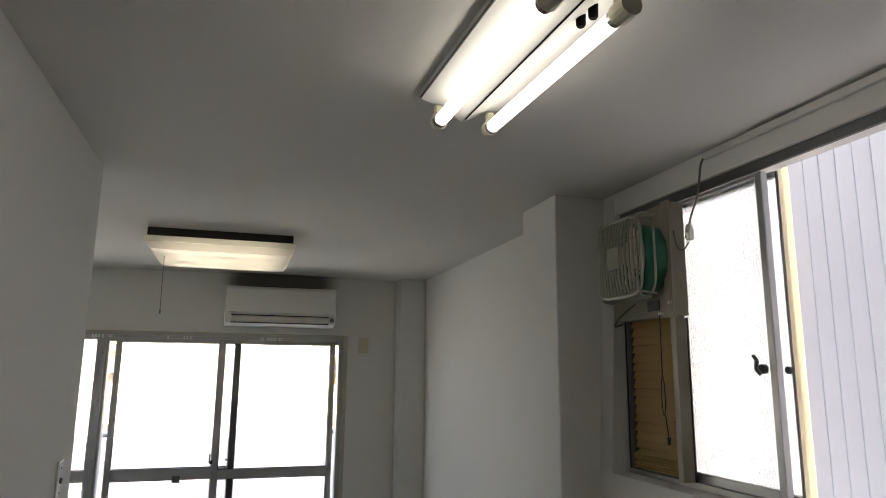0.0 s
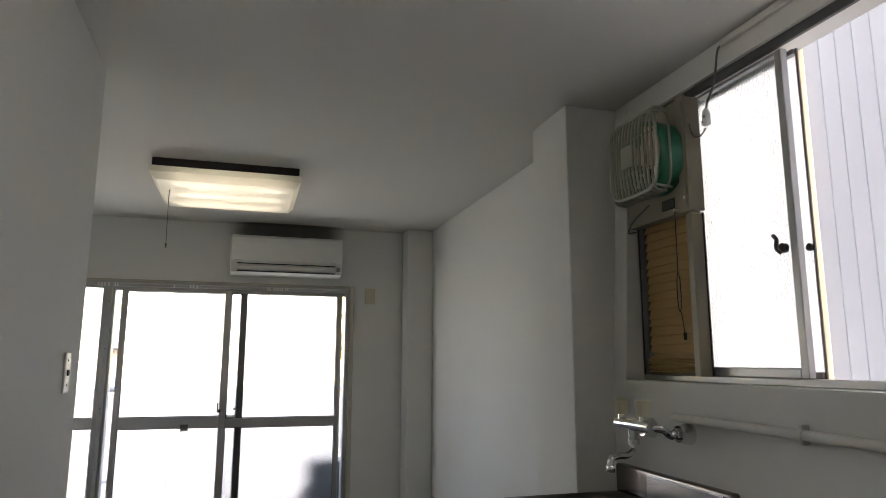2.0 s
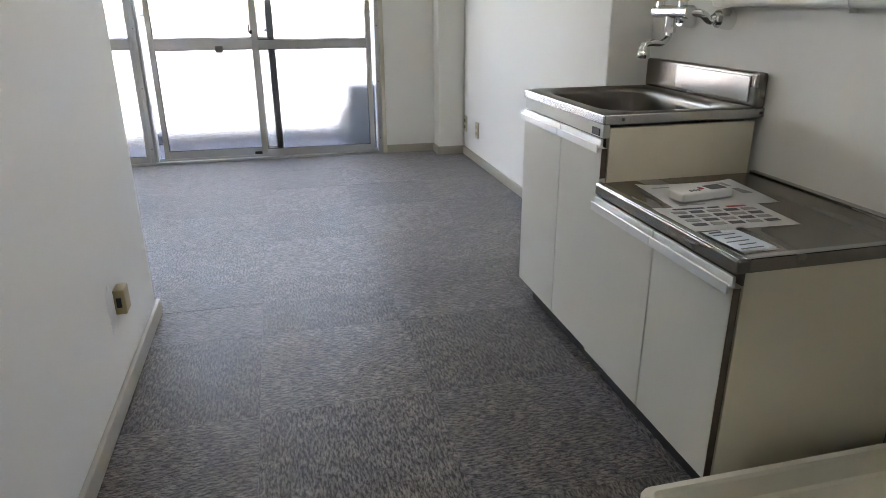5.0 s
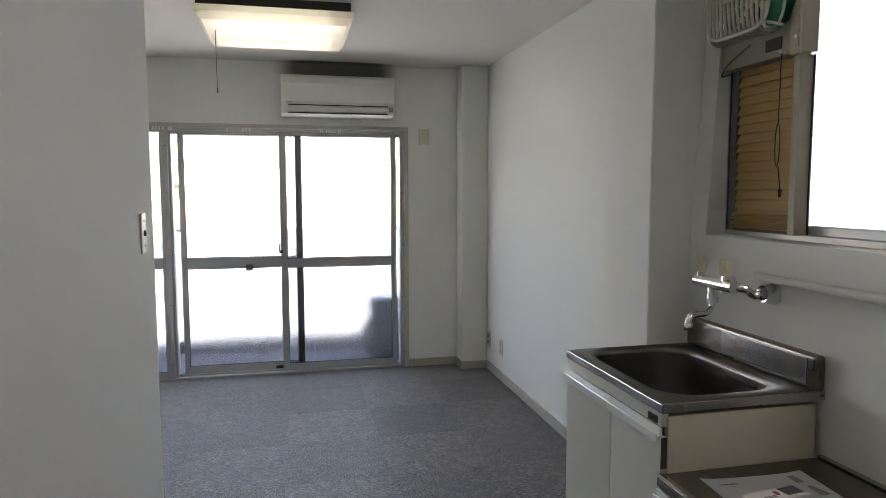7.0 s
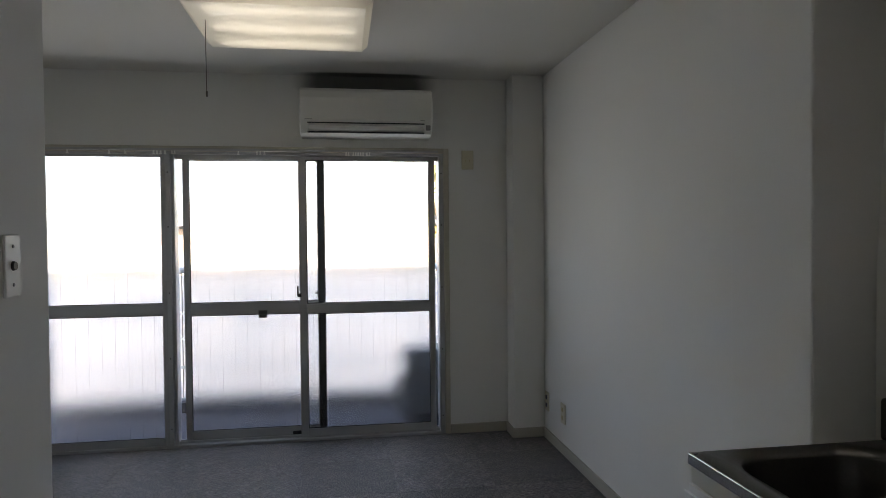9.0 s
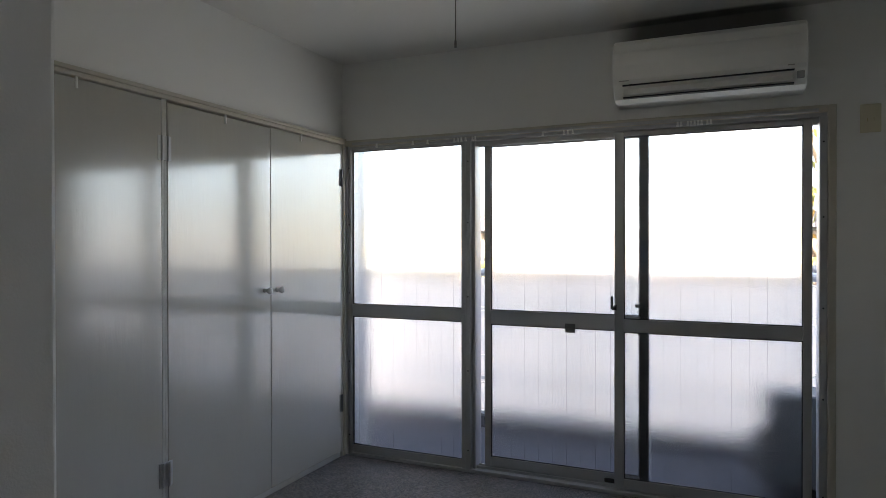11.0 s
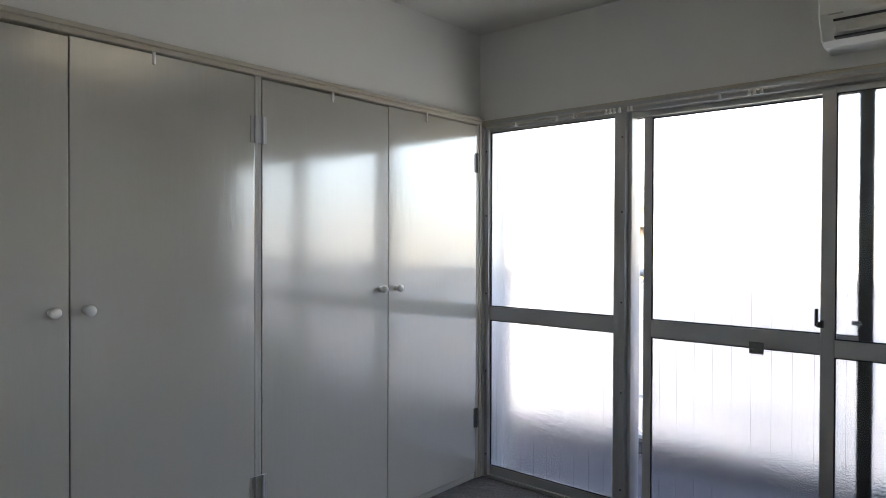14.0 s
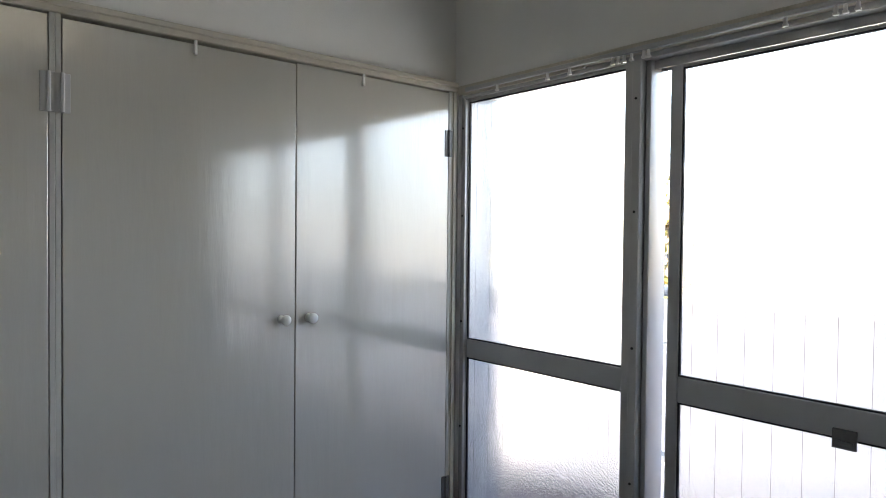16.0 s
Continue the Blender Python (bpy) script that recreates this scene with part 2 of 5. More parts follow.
M_TUBE = glow("fluorescent_tube", (0.97, 1.0, 0.98), 0.27)
M_PANEL = glow("lit_tube_warm", (1.0, 0.95, 0.85), 0.25)
M_DIFF = milky("lit_acrylic", (0.88, 0.86, 0.78), 0.6, 0.3)


def carpet(name, color):
    m = bpy.data.materials.new(name)
    m.use_nodes = True
    nt = m.node_tree
    b = nt.nodes["Principled BSDF"]
    b.inputs["Roughness"].default_value = 0.95
    b.inputs["Specular IOR Level"].default_value = 0.15
    b.inputs["Sheen Weight"].default_value = 0.42
    b.inputs["Coat Weight"].default_value, b.inputs["Coat Roughness"].default_value, b.inputs["Coat IOR"].default_value = 0.36, 0.45, 1.5
    b.inputs["Sheen Roughness"].default_value = 0.4
    b.inputs["Sheen Tint"].default_value = (0.88, 0.90, 0.98, 1)
    co = nt.nodes.new("ShaderNodeTexCoord")
    mp = nt.nodes.new("ShaderNodeMapping")
    mp.inputs["Scale"].default_value = (1, 0.28, 1)
    no = nt.nodes.new("ShaderNodeTexNoise")
    no.inputs["Scale"].default_value, no.inputs["Detail"].default_value, no.inputs["Roughness"].default_value = 150, 3, 0.8
    big = nt.nodes.new("ShaderNodeTexNoise")
    big.inputs["Scale"].default_value, big.inputs["Detail"].default_value = 15, 6
    oi = nt.nodes.new("ShaderNodeObjectInfo")
    nt.links.new(co.outputs["Object"], mp.inputs["Vector"])
    nt.links.new(mp.outputs["Vector"], no.inputs["Vector"])
    nt.links.new(co.outputs["Object"], big.inputs["Vector"])
    ramp = nt.nodes.new("ShaderNodeValToRGB")
    c = Vector(color)
    ramp.color_ramp.elements[0].position, ramp.color_ramp.elements[1].position = 0.41, 0.61
    ramp.color_ramp.elements[0].color = (*(c * 0.22), 1)
    ramp.color_ramp.elements[1].color = (*(c * 2.1), 1)
    nt.links.new(no.outputs["Fac"], ramp.inputs["Fac"])
    f1 = nt.nodes.new("ShaderNodeMath")
    f1.operation = "MULTIPLY_ADD"
    f1.inputs[1].default_value, f1.inputs[2].default_value = 0.27, 0.70
    nt.links.new(oi.outputs["Random"], f1.inputs[0])
    f2 = nt.nodes.new("ShaderNodeMath")
    f2.operation = "MULTIPLY_ADD"
    f2.inputs[1].default_value, f2.inputs[2].default_value = 1.7, 0.15
    nt.links.new(big.outputs["Fac"], f2.inputs[0])
    f3 = nt.nodes.new("ShaderNodeMath")
    f3.operation = "MULTIPLY"
    nt.links.new(f1.outputs[0], f3.inputs[0])
    nt.links.new(f2.outputs[0], f3.inputs[1])
    mx = nt.nodes.new("ShaderNodeVectorMath")
    mx.operation = "SCALE"
    nt.links.new(ramp.outputs["Color"], mx.inputs[0])
    nt.links.new(f3.outputs[0], mx.inputs["Scale"])
    nt.links.new(mx.outputs[0], b.inputs["Base Color"])
    bp = nt.nodes.new("ShaderNodeBump")
    bp.inputs["Strength"].default_value, bp.inputs["Distance"].default_value = 0.9, 0.006
    nt.links.new(no.outputs["Fac"], bp.inputs["Height"])
    nt.links.new(bp.outputs["Normal"], b.inputs["Normal"])
    return m


M_CARPET = carpet("carpet_tile_pile", (0.116, 0.098, 0.085))


# ---- mesh helpers ----
def box(bm, x0, x1, y0, y1, z0, z1, bevel=0.0, seg=1):
    ret = bmesh.ops.create_cube(bm, size=1.0, matrix=Matrix.Translation(((x0 + x1) / 2, (y0 + y1) / 2, (z0 + z1) / 2)) @ Matrix.Diagonal((abs(x1 - x0), abs(y1 - y0), abs(z1 - z0), 1)))
    if bevel:
        edges = list({e for v in ret["verts"] for e in v.link_edges})
        bmesh.ops.bevel(bm, geom=edges, offset=bevel, segments=seg, affect="EDGES", profile=0.5)
    return bm


def cyl(bm, a, b, r0, r1=None, n=16, caps=True):
    a, b = Vector(a), Vector(b)
    d = b - a
    q = d.to_track_quat("Z", "Y").to_matrix().to_4x4()
    bmesh.ops.create_cone(bm, cap_ends=caps, segments=n, radius1=r0, radius2=r0 if r1 is None else r1, depth=d.length, matrix=Matrix.Translation((a + b) / 2) @ q)
    return bm


def tube(bm, pts, r, n=8):
    """A round bar swept along points."""
    pts = [Vector(p) for p in pts]
    rings = []
    up = Vector((0.13, 0.31, 0.94))
    for i, p in enumerate(pts):
        d = (pts[min(i + 1, len(pts) - 1)] - pts[max(i - 1, 0)]).normalized()
        s = d.cross(up).normalized()
        u = s.cross(d)
        rings.append([bm.verts.new(p + r * (math.cos(2 * math.pi * k / n) * s + math.sin(2 * math.pi * k / n) * u)) for k in range(n)])
    for a, b in zip(rings, rings[1:]):
        for k in range(n):
            bm.faces.new((a[k], a[(k + 1) % n], b[(k + 1) % n], b[k]))
    bm.faces.new(rings[0][::-1])
    bm.faces.new(rings[-1])
    return bm


def curve_pts(ctrl, steps=6):
    """Catmull-Rom points through the control points."""
    c = [Vector(p) for p in ctrl]
    c = [2 * c[0] - c[1]] + c + [2 * c[-1] - c[-2]]
    out = []
    for i in range(1, len(c) - 2):
        for k in range(steps):
            t = k / steps
            out.append(0.5 * ((2 * c[i]) + (c[i + 1] - c[i - 1]) * t + (2 * c[i - 1] - 5 * c[i] + 4 * c[i + 1] - c[i + 2]) * t * t + (3 * c[i] - c[i - 1] - 3 * c[i + 1] + c[i + 2]) * t ** 3))
    return out + [c[-2]]


def finish(bm, name, material, smooth=False):
    bmesh.ops.recalc_face_normals(bm, faces=bm.faces)
    me = bpy.data.meshes.new(name)
    bm.to_mesh(me)
    bm.free()
    me.materials.append(material)
    if smooth:
        for p in me.polygons:
            p.use_smooth = True
    return me


def part(name, bm, material, parent, label="", smooth=False):
    ob = new(name, finish(bm, name, material, smooth))
    if parent is not None:
        ob.parent = parent
        base = parent.location if parent.parent is None else parent.parent.location
        ob.matrix_parent_inverse = Matrix.Translation(-base) if parent.parent is None else Matrix.Identity(4)
    return tagged(ob, label)


def sub(name, bm, material, parent, label="", smooth=False):
    """A piece of a part: the part itself sits at its thing's own origin."""
    ob = new(name, finish(bm, name, material, smooth))
    ob.parent = parent
    return tagged(ob, label)


def thing(name, at, label, category, group="", kind=""):
    ob = new(name)
    ob.location = at
    ob.empty_display_size = 0.05
    return tagged(ob, label, category, group, kind)


def solid(name, bm, material, label, category="", kind="", group="", smooth=False):
    return tagged(new(name, finish(bm, name, material, smooth)), label, category, group, kind)


B = bmesh.new

# ---- setting ----
bm = B()
box(bm, -2.5, 1.8, YB - 0.2, YW + 0.2, -0.25, -0.012)
floor = solid("floor", bm, M_CONC, "floor slab under grey carpet tiles", "floor", "structure")

bm = B()
box(bm, -2.5, 1.55, YB - 0.2, YW + 0.16, CEIL, CEIL + 0.2)
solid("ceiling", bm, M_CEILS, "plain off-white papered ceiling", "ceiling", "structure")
# unseen block, added to keep the sun off the screen beside the kitchen
bm = B()
box(bm, 1.35, 1.55, YB - 0.2, YW - 0.005, CEIL + 0.202, CEIL + 6.4)
solid("wall_sun_block", bm, M_OUTER, "unseen block above the ceiling that shades the alley", "wall", "structure")

WX0, WX1, WZ1 = -1.72, 0.765, 1.832        # balcony window opening
bm = B()
# carried far above the ceiling, out of view, to shade the balcony side
box(bm, -2.5, WX1, YW, YW + 0.16, WZ1, CEIL + 6.4)
box(bm, WX1, 1.8, YW, YW + 0.16, -0.25, CEIL + 6.4)
box(bm, -2.5, WX0, YW, YW + 0.16, -0.25, WZ1)
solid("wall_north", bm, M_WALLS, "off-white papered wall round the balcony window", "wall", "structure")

PX, PY = 1.157, 2.76           # pillar between kitchen and room
bm = B()
box(bm, PX, 1.8, YRET, PY, -0.02, CEIL, 0.006, 2)
solid("wall_pillar", bm, M_WALL, "papered pillar between the kitchen and the room", "wall", "structure")
bm = B()
box(bm, XR, 1.8, PY, YW, -0.02, CEIL, 0.006, 2)
solid("wall_east", bm, M_WALL, "off-white papered wall of the main room", "wall", "structure")
bm = B()
box(bm, 1.15, XR, 5.085, YW, -0.01, CEIL, 0.006, 2)
solid("wall_corner_pillar", bm, M_WALL, "shallow papered pillar in the room corner", "wall", "structure")

KY0, KY1, KZ0, KZ1 = 0.70, 2.353, LEDGE, 2.198   # kitchen window opening
bm = B()
box(bm, XK0, 1.58, YB, YRET, -0.02, LEDGE)
vs = [bm.verts.new(p) for y in (KY1, YRET) for p in ((XK0, y, LEDGE - 0.01), (1.75, y, LEDGE - 0.01), (1.75, y, CEIL), (XK1, y, CEIL))]
for f in ((0, 1, 2, 3), (7, 6, 5, 4), (0, 3, 7, 4), (1, 5, 6, 2), (3, 2, 6, 7), (0, 4, 5, 1)):
    bm.faces.new([vs[i] for i in f])
solid("wall_kitchen_lower", bm, M_WALL, "papered wall behind the sink with a ledge on top", "wall", "structure")
bm = B()
box(bm, XK1, 1.53, YB, KY1, KZ1 - 0.004, CEIL)
box(bm, XK1, 1.75, YB, KY0, LEDGE, KZ1)
solid("wall_kitchen_upper", bm, M_WALL, "papered wall round the kitchen window", "wall", "structure")

bm = B()
box(bm, -2.5, XP, YB, YP, -0.02, CEIL, 0.008, 2)
solid("wall_partition", bm, M_WALL, "off-white partition wall beside the kitchen", "wall", "structure")
bm = B()
box(bm, -2.5, 1.8, YB - 0.15, YB, -0.02, CEIL)
solid("wall_south", bm, M_WALL, "plain papered wall at the entrance end", "wall", "structure")
bm = B()
box(bm, -2.5, XL - 0.02, YP, YW, 1.846, CEIL)
box(bm, -2.5, -2.42, YP, YW, -0.02, 1.846)
solid("wall_west", bm, M_WALL, "papered wall above the closet doors", "wall", "structure")


def baseboard(x0, x1, y0, y1, label):
    b = box(B(), x0, x1, y0, y1, 0.0, 0.062, 0.004, 2)
    solid("baseboard", b, M_BASE, label, "baseboard", "structure")


baseboard(XR - 0.012, XR - 0.0005, PY + 0.012, 5.072, "beige baseboard along the room wall")
baseboard(PX - 0.012, PX - 0.0005, YRET + 0.002, PY, "beige baseboard on the pillar")
baseboard(PX - 0.012, XR - 0.012, PY + 0.0005, PY + 0.012, "beige baseboard behind the pillar")
baseboard(1.138, XR, 5.073, 5.0845, "beige baseboard on the corner pillar")
baseboard(1.138, 1.1495, 5.0845, YW, "beige baseboard on the pillar side")
baseboard(0.768, 1.138, YW - 0.012, YW - 0.0005, "beige baseboard beside the balcony window")
baseboard(XP + 0.0005, XP + 0.016, YB, YP + 0.012, "beige baseboard along the partition")
baseboard(-1.70, XP + 0.0005, YP + 0.0005, YP + 0.012, "beige baseboard on the partition end")

# ---- balcony window ----
win = thing("window_1", (0, YW, 0), "aluminium balcony window with frosted figured glass", "window", kind="structure")
bm = B()
FY0, FY1 = YW + 0.004, YW + 0.115
box(bm, WX0 + 0.012, WX1 - 0.03, FY0, FY1, 1.79, 1.826, 0.002)
box(bm, WX0 + 0.012, WX0 + 0.034, FY0, FY1, 0.0, 1.79, 0.002)
box(bm, 0.706, 0.736, FY0, FY1, 0.0, 1.79, 0.002)
box(bm, WX0 + 0.012, 0.736, FY0, FY1, -0.01, 0.016, 0.002)
box(bm, -0.962, -0.934, FY0 - 0.006, FY1, 0.016, 1.79, 0.002)
box(bm, -0.932, -0.916, FY0 + 0.02, FY1, 0.016, 1.79, 0.002)
box(bm, -0.99, -0.963, FY0, FY0 + 0.05, 0.016, 1.79, 0.002)
for yy in (0.038, 0.076):
    box(bm, -0.93, 0.706, FY0 + yy, FY0 + yy + 0.006, 0.016, 0.03)
    box(bm, -0.93, 0.706, FY0 + yy, FY0 + yy + 0.006, 1.765, 1.79)
part("window_frame", bm, M_ALU, win)
for z in (0.12, 0.55, 0.95, 1.35, 1.68):
    for x, dy in ((-0.948, -0.006), (WX0 + 0.023, 0.0), (0.721, 0.0)):
        part("screw", cyl(B(), (x, FY0 + dy - 0.003, z), (x, FY0 + dy + 0.002, z), 0.004, n=8), M_BLACK, win)
bm = B()
box(bm, WX0 + 0.03, -1.13, YW - 0.008, YW + 0.003, 1.80, 1.828, 0.002)
box(bm, WX1 - 0.028, WX1 + 0.004, YW - 0.010, YW + 0.03, 0.0, 1.838, 0.003)
box(bm, WX0, WX1 - 0.028, YW - 0.010, YW + 0.03, 1.806, 1.838, 0.003)
part("casing", bm, M_TRIM, win, "beige painted wooden casing")


def wires(host, axis, at, a0, a1, step, z0, z1):
    """The thin parallel wires cast into fire-rated glass."""
    verts, faces = [], []
    a, r = a0 + step / 2, 0.0004
    while a < a1:
        i = len(verts)
        for z in (z0, z1):
            for da, dn in ((-r, -r), (r, -r), (r, r), (-r, r)):
                verts.append((at + dn, a + da, z) if axis == "x" else (a + da, at + dn, z))
        faces += [(i + k, i + (k + 1) % 4, i + 4 + (k + 1) % 4, i + 4 + k) for k in range(4)]
        a += step
    me = bpy.data.meshes.new("glass_wire")
    me.from_pydata(verts, [], faces)
    me.materials.append(M_ALUD)
    o = new("glass_wire", me)
    o.parent = host
    tagged(o, kind="stuff")


def sash(x0, x1, y, left, right, rail0, rail1, bottom, top, name, label):
    """One glazed leaf: stiles, rails, two panes of figured glass with rubber beads."""
    b = B()
    d = 0.028
    box(b, x0, x0 + left, y, y + d, bottom, top, 0.002)
    box(b, x1 - right, x1, y, y + d, bottom, top, 0.002)
    box(b, x0 + left, x1 - right, y + 0.001, y + d, bottom, bottom + 0.052, 0.002)
    box(b, x0 + left, x1 - right, y + 0.001, y + d, top - 0.022, top, 0.002)
    box(b, x0 + left, x1 - right, y + 0.001, y + d, rail0, rail1, 0.002)
    s = part(name, b, M_ALU, win, label)
    for z0, z1 in ((bottom + 0.052, rail0), (rail1, top - 0.022)):
        p = sub("pane", box(B(), x0 + left, x1 - right, y + 0.011, y + 0.016, z0, z1), M_GLASS, s, "white figured glass")
        p.visible_shadow = False
        wires(s, "y", y + 0.0098, x0 + left, x1 - right, 0.075, z0, z1)
        g = B()
        for a, c in ((x0 + left, x0 + left + 0.005), (x1 - right - 0.005, x1 - right)):
            box(g, a, c, y + 0.004, y + 0.011, z0, z1)
        for a, c in ((z0, z0 + 0.005), (z1 - 0.005, z1)):
            box(g, x0 + left + 0.005, x1 - right - 0.005, y + 0.004, y + 0.011, a, c)
        p = sub("glazing_bead", g, M_RUBBER, s)
    return s


sash(WX0 + 0.030, -0.986, FY0 + 0.012, 0.008, 0.004, 0.814, 0.883, 0.008, 1.80, "fixed_sash", "fixed aluminium leaf")
outer = sash(-0.880, -0.018, FY0 + 0.066, 0.036, 0.046, 0.800, 0.875, 0.026, 1.785, "sliding_sash", "outer sliding leaf standing slightly open")
inner = sash(-0.180, 0.682, FY0 + 0.028, 0.046, 0.036, 0.798, 0.861, 0.018, 1.785, "sliding_sash", "inner sliding leaf standing slightly open")


def on_window(name, b, m, host, label=""):
    p = sub(name, b, m, host, label)
    return p


b = B()
box(b, -0.19, -0.176, FY0 + 0.012, FY0 + 0.04, 0.905, 0.925, 0.002)
box(b, -0.194, -0.184, FY0 + 0.0, FY0 + 0.02, 0.91, 0.975, 0.003)
cyl(b, (-0.178, FY0 + 0.02, 0.918), (-0.168, FY0 + 0.02, 0.918), 0.014, n=12)
on_window("crescent_lock", b, M_BLACK, inner, "black crescent lock")
on_window("weather_strip", box(B(), -0.063, -0.0185, FY0 + 0.0585, FY0 + 0.0655, 0.03, 1.78), M_RUBBER, outer, "black weather strip")
b = B()
box(b, -0.085, -0.052, FY0 + 0.056, FY0 + 0.064, 0.918, 0.935, 0.003)
on_window("lock_keeper", b, M_ALUD, outer)
b = B()
box(b, -0.435, -0.382, FY0 + 0.058, FY0 + 0.066, 0.776, 0.823, 0.001)
box(b, -0.43, -0.387, FY0 + 0.052, FY0 + 0.06, 0.788, 0.797, 0.001)
on_window("pull_plate", b, M_ALUD, outer, "small metal pull plate")
b = B()
box(b, -0.235, -0.178, FY0 + 0.058, FY0 + 0.067, 0.03, 0.052, 0.003)
on_window("stopper", b, M_BLACK, outer)

crail = thing("curtain_rail", (-0.4, YW, 1.81), "metal curtain rail with small white plastic runners", "curtain rail")
bm = B()
box(bm, -1.66, 0.70, YW - 0.026, YW - 0.0105, 1.808, 1.822, 0.002)
part("rail", bm, M_ALU, crail)
for x in (-1.50, -1.27, -1.18, -1.02, -1.0, -0.98, -0.955, -0.915, -0.9, -0.53, -0.42, -0.4, -0.375, 0.12, 0.135, 0.165, 0.18, 0.195, 0.21, 0.225, 0.25, 0.265):
    bm = B()
    box(bm, x - 0.004, x + 0.004, YW - 0.022, YW - 0.014, 1.792, 1.808, 0.001)
    box(bm, x - 0.006, x + 0.006, YW - 0.024, YW - 0.012, 1.786, 1.793, 0.001)
    part("runner", bm, M_WHITE, crail)

# ---- closets ----
HEAD0, HEAD1 = 1.803, 1.846
bm = B()
box(bm, XL - 0.06, XL + 0.004, YP, YW - 0.001, HEAD0 + 0.012, HEAD1, 0.003)
box(bm, XL - 0.05, XL + 0.014, YP, YW - 0.012, HEAD1 - 0.014, HEAD1 + 0.002, 0.002)
solid("trim_closet_head", bm, M_TRIM, "beige painted head rail above the closet doors", "trim", "structure")


def closet(y0, ymid, y1, group):
    c = thing("closet", (XL, (y0 + y1) / 2, 0), "built-in closet with two closed glossy cream doors", "closet", group)
    b = B()
    box(b, XL - 0.05, XL - 0.001, y0, y0 + 0.013, 0.0, HEAD0 + 0.012, 0.001)
    box(b, XL - 0.05, XL - 0.001, y1 - 0.013, y1, 0.0, HEAD0 + 0.012, 0.001)
    box(b, XL - 0.05, XL - 0.008, y0 + 0.013, y1 - 0.013, 0.0, 0.028, 0.001)
    part("frame", b, M_FRAMEP, c)
    b = B()
    box(b, -2.40, -2.39, y0, y1, 0.03, 1.80)
    box(b, -2.39, XL - 0.05, y0, y0 + 0.01, 0.03, 1.80)
    box(b, -2.39, XL - 0.05, y1 - 0.01, y1, 0.03, 1.80)
    part("carcass", b, M_CAB, c)
    for a, d, hinge in ((y0 + 0.0155, ymid - 0.0018, y0), (ymid + 0.0018, y1 - 0.0155, y1)):
        dz = 0.004 if hinge == y0 else 0.0
        b = box(B(), XL - 0.026, XL, a, d, 0.032, HEAD0 + 0.006 - dz, 0.002, 2)
        door = part("door", b, M_DOOR, c)
        ky = d - 0.045 if hinge == y0 else a + 0.045
        b = B()
        cyl(b, (XL, ky, 1.01), (XL + 0.012, ky, 1.01), 0.013, 0.009, 16)
        cyl(b, (XL + 0.010, ky, 1.01), (XL + 0.022, ky, 1.01), 0.007, 0.011, 16)
        bmesh.ops.create_uvsphere(b, u_segments=18, v_segments=12, radius=0.0165, matrix=Matrix.Translation((XL + 0.03, ky, 1.01)) @ Matrix.Diagonal((0.8, 1, 1, 1)))
        k = sub("knob", b, M_WHITE, door, "round white knob", True)
        hy = a if hinge == y0 else d
        for z in (1.57, 0.265):
            b = B()
            cyl(b, (XL + 0.006, hy, z), (XL + 0.006, hy, z + 0.098), 0.0055, n=10)
            box(b, XL - 0.001, XL + 0.003, hy - 0.018, hy + 0.018, z, z + 0.098, 0.001)
            h = sub("hinge", b, M_ALUD if hinge == y1 and y1 > 4.5 else M_ALU, door)
        b = box(B(), XL - 0.002, XL + 0.006, ky - 0.272, ky - 0.264, HEAD0 - 0.028, HEAD0 + 0.012, 0.001) if hinge == y0 else box(B(), XL - 0.002, XL + 0.006, ky + 0.198, ky + 0.206, HEAD0 - 0.028, HEAD0 + 0.012, 0.001)
        h = sub("catch", b, M_WHITE, door, "small white catch tab")
    return c


closet(YP + 0.003, 3.275, 3.9085, "closets along the wall")
closet(3.9085, 4.568, 5.215, "closets along the wall")
bm = B()
box(bm, XL - 0.05, XL - 0.002, 5.215, YW - 0.0115, 0.0, HEAD0 + 0.012, 0.002)
box(bm, XL - 0.02, XL + 0.004, 5.222, YW - 0.0115, 0.0, HEAD0 + 0.012, 0.001)
solid("trim_closet_jamb", bm, M_TRIM, "narrow beige jamb between closet and window", "trim", "structure")

# ---- air conditioner ----
ac = thing("air_conditioner", (0.235, YW, 1.89), "white wall-mounted air conditioner above the balcony window", "air conditioner")
AX0, AX1 = -0.152, 0.643
prof = [(5.249, 2.176), (5.13, 2.178), (5.09, 2.172), (5.062, 2.150), (5.052, 2.11), (5.050, 2.05), (5.052, 1.985), (5.058, 1.967), (5.10, 1.905), (5.14, 1.893), (5.249, 1.890)]
bm = B()
loops = []
for x in (AX0, AX0 + 0.006, AX1 - 0.006, AX1):
    k = 0.006 if x in (AX0, AX1) else 0.0
    loops.append([bm.verts.new((x, min(y + k, 5.249), z + (k if z < 2.0 else -k))) for y, z in prof])
for a, c in zip(loops, loops[1:]):
    for i in range(len(prof)):
        bm.faces.new((a[i], a[(i + 1) % len(prof)], c[(i + 1) % len(prof)], c[i]))
bm.faces.new(loops[0])
bm.faces.new(loops[-1][::-1])
part("body", bm, M_WHITE, ac)
part("outlet_slot", box(B(), AX0 + 0.045, AX1 - 0.05, 5.054, 5.08, 1.958, 1.964), M_BLACK, ac)
part("outlet_slot", box(B(), AX0 + 0.045, AX1 - 0.05, 5.072, 5.10, 1.906, 1.912), M_BLACK, ac)
bm = B()
box(bm, AX0 + 0.05, AX1 - 0.055, -0.002, 0.002, -0.022, 0.022, 0.0015)
bmesh.ops.transform(bm, matrix=pose(0, 5.066, 1.934, -38), verts=bm.verts)
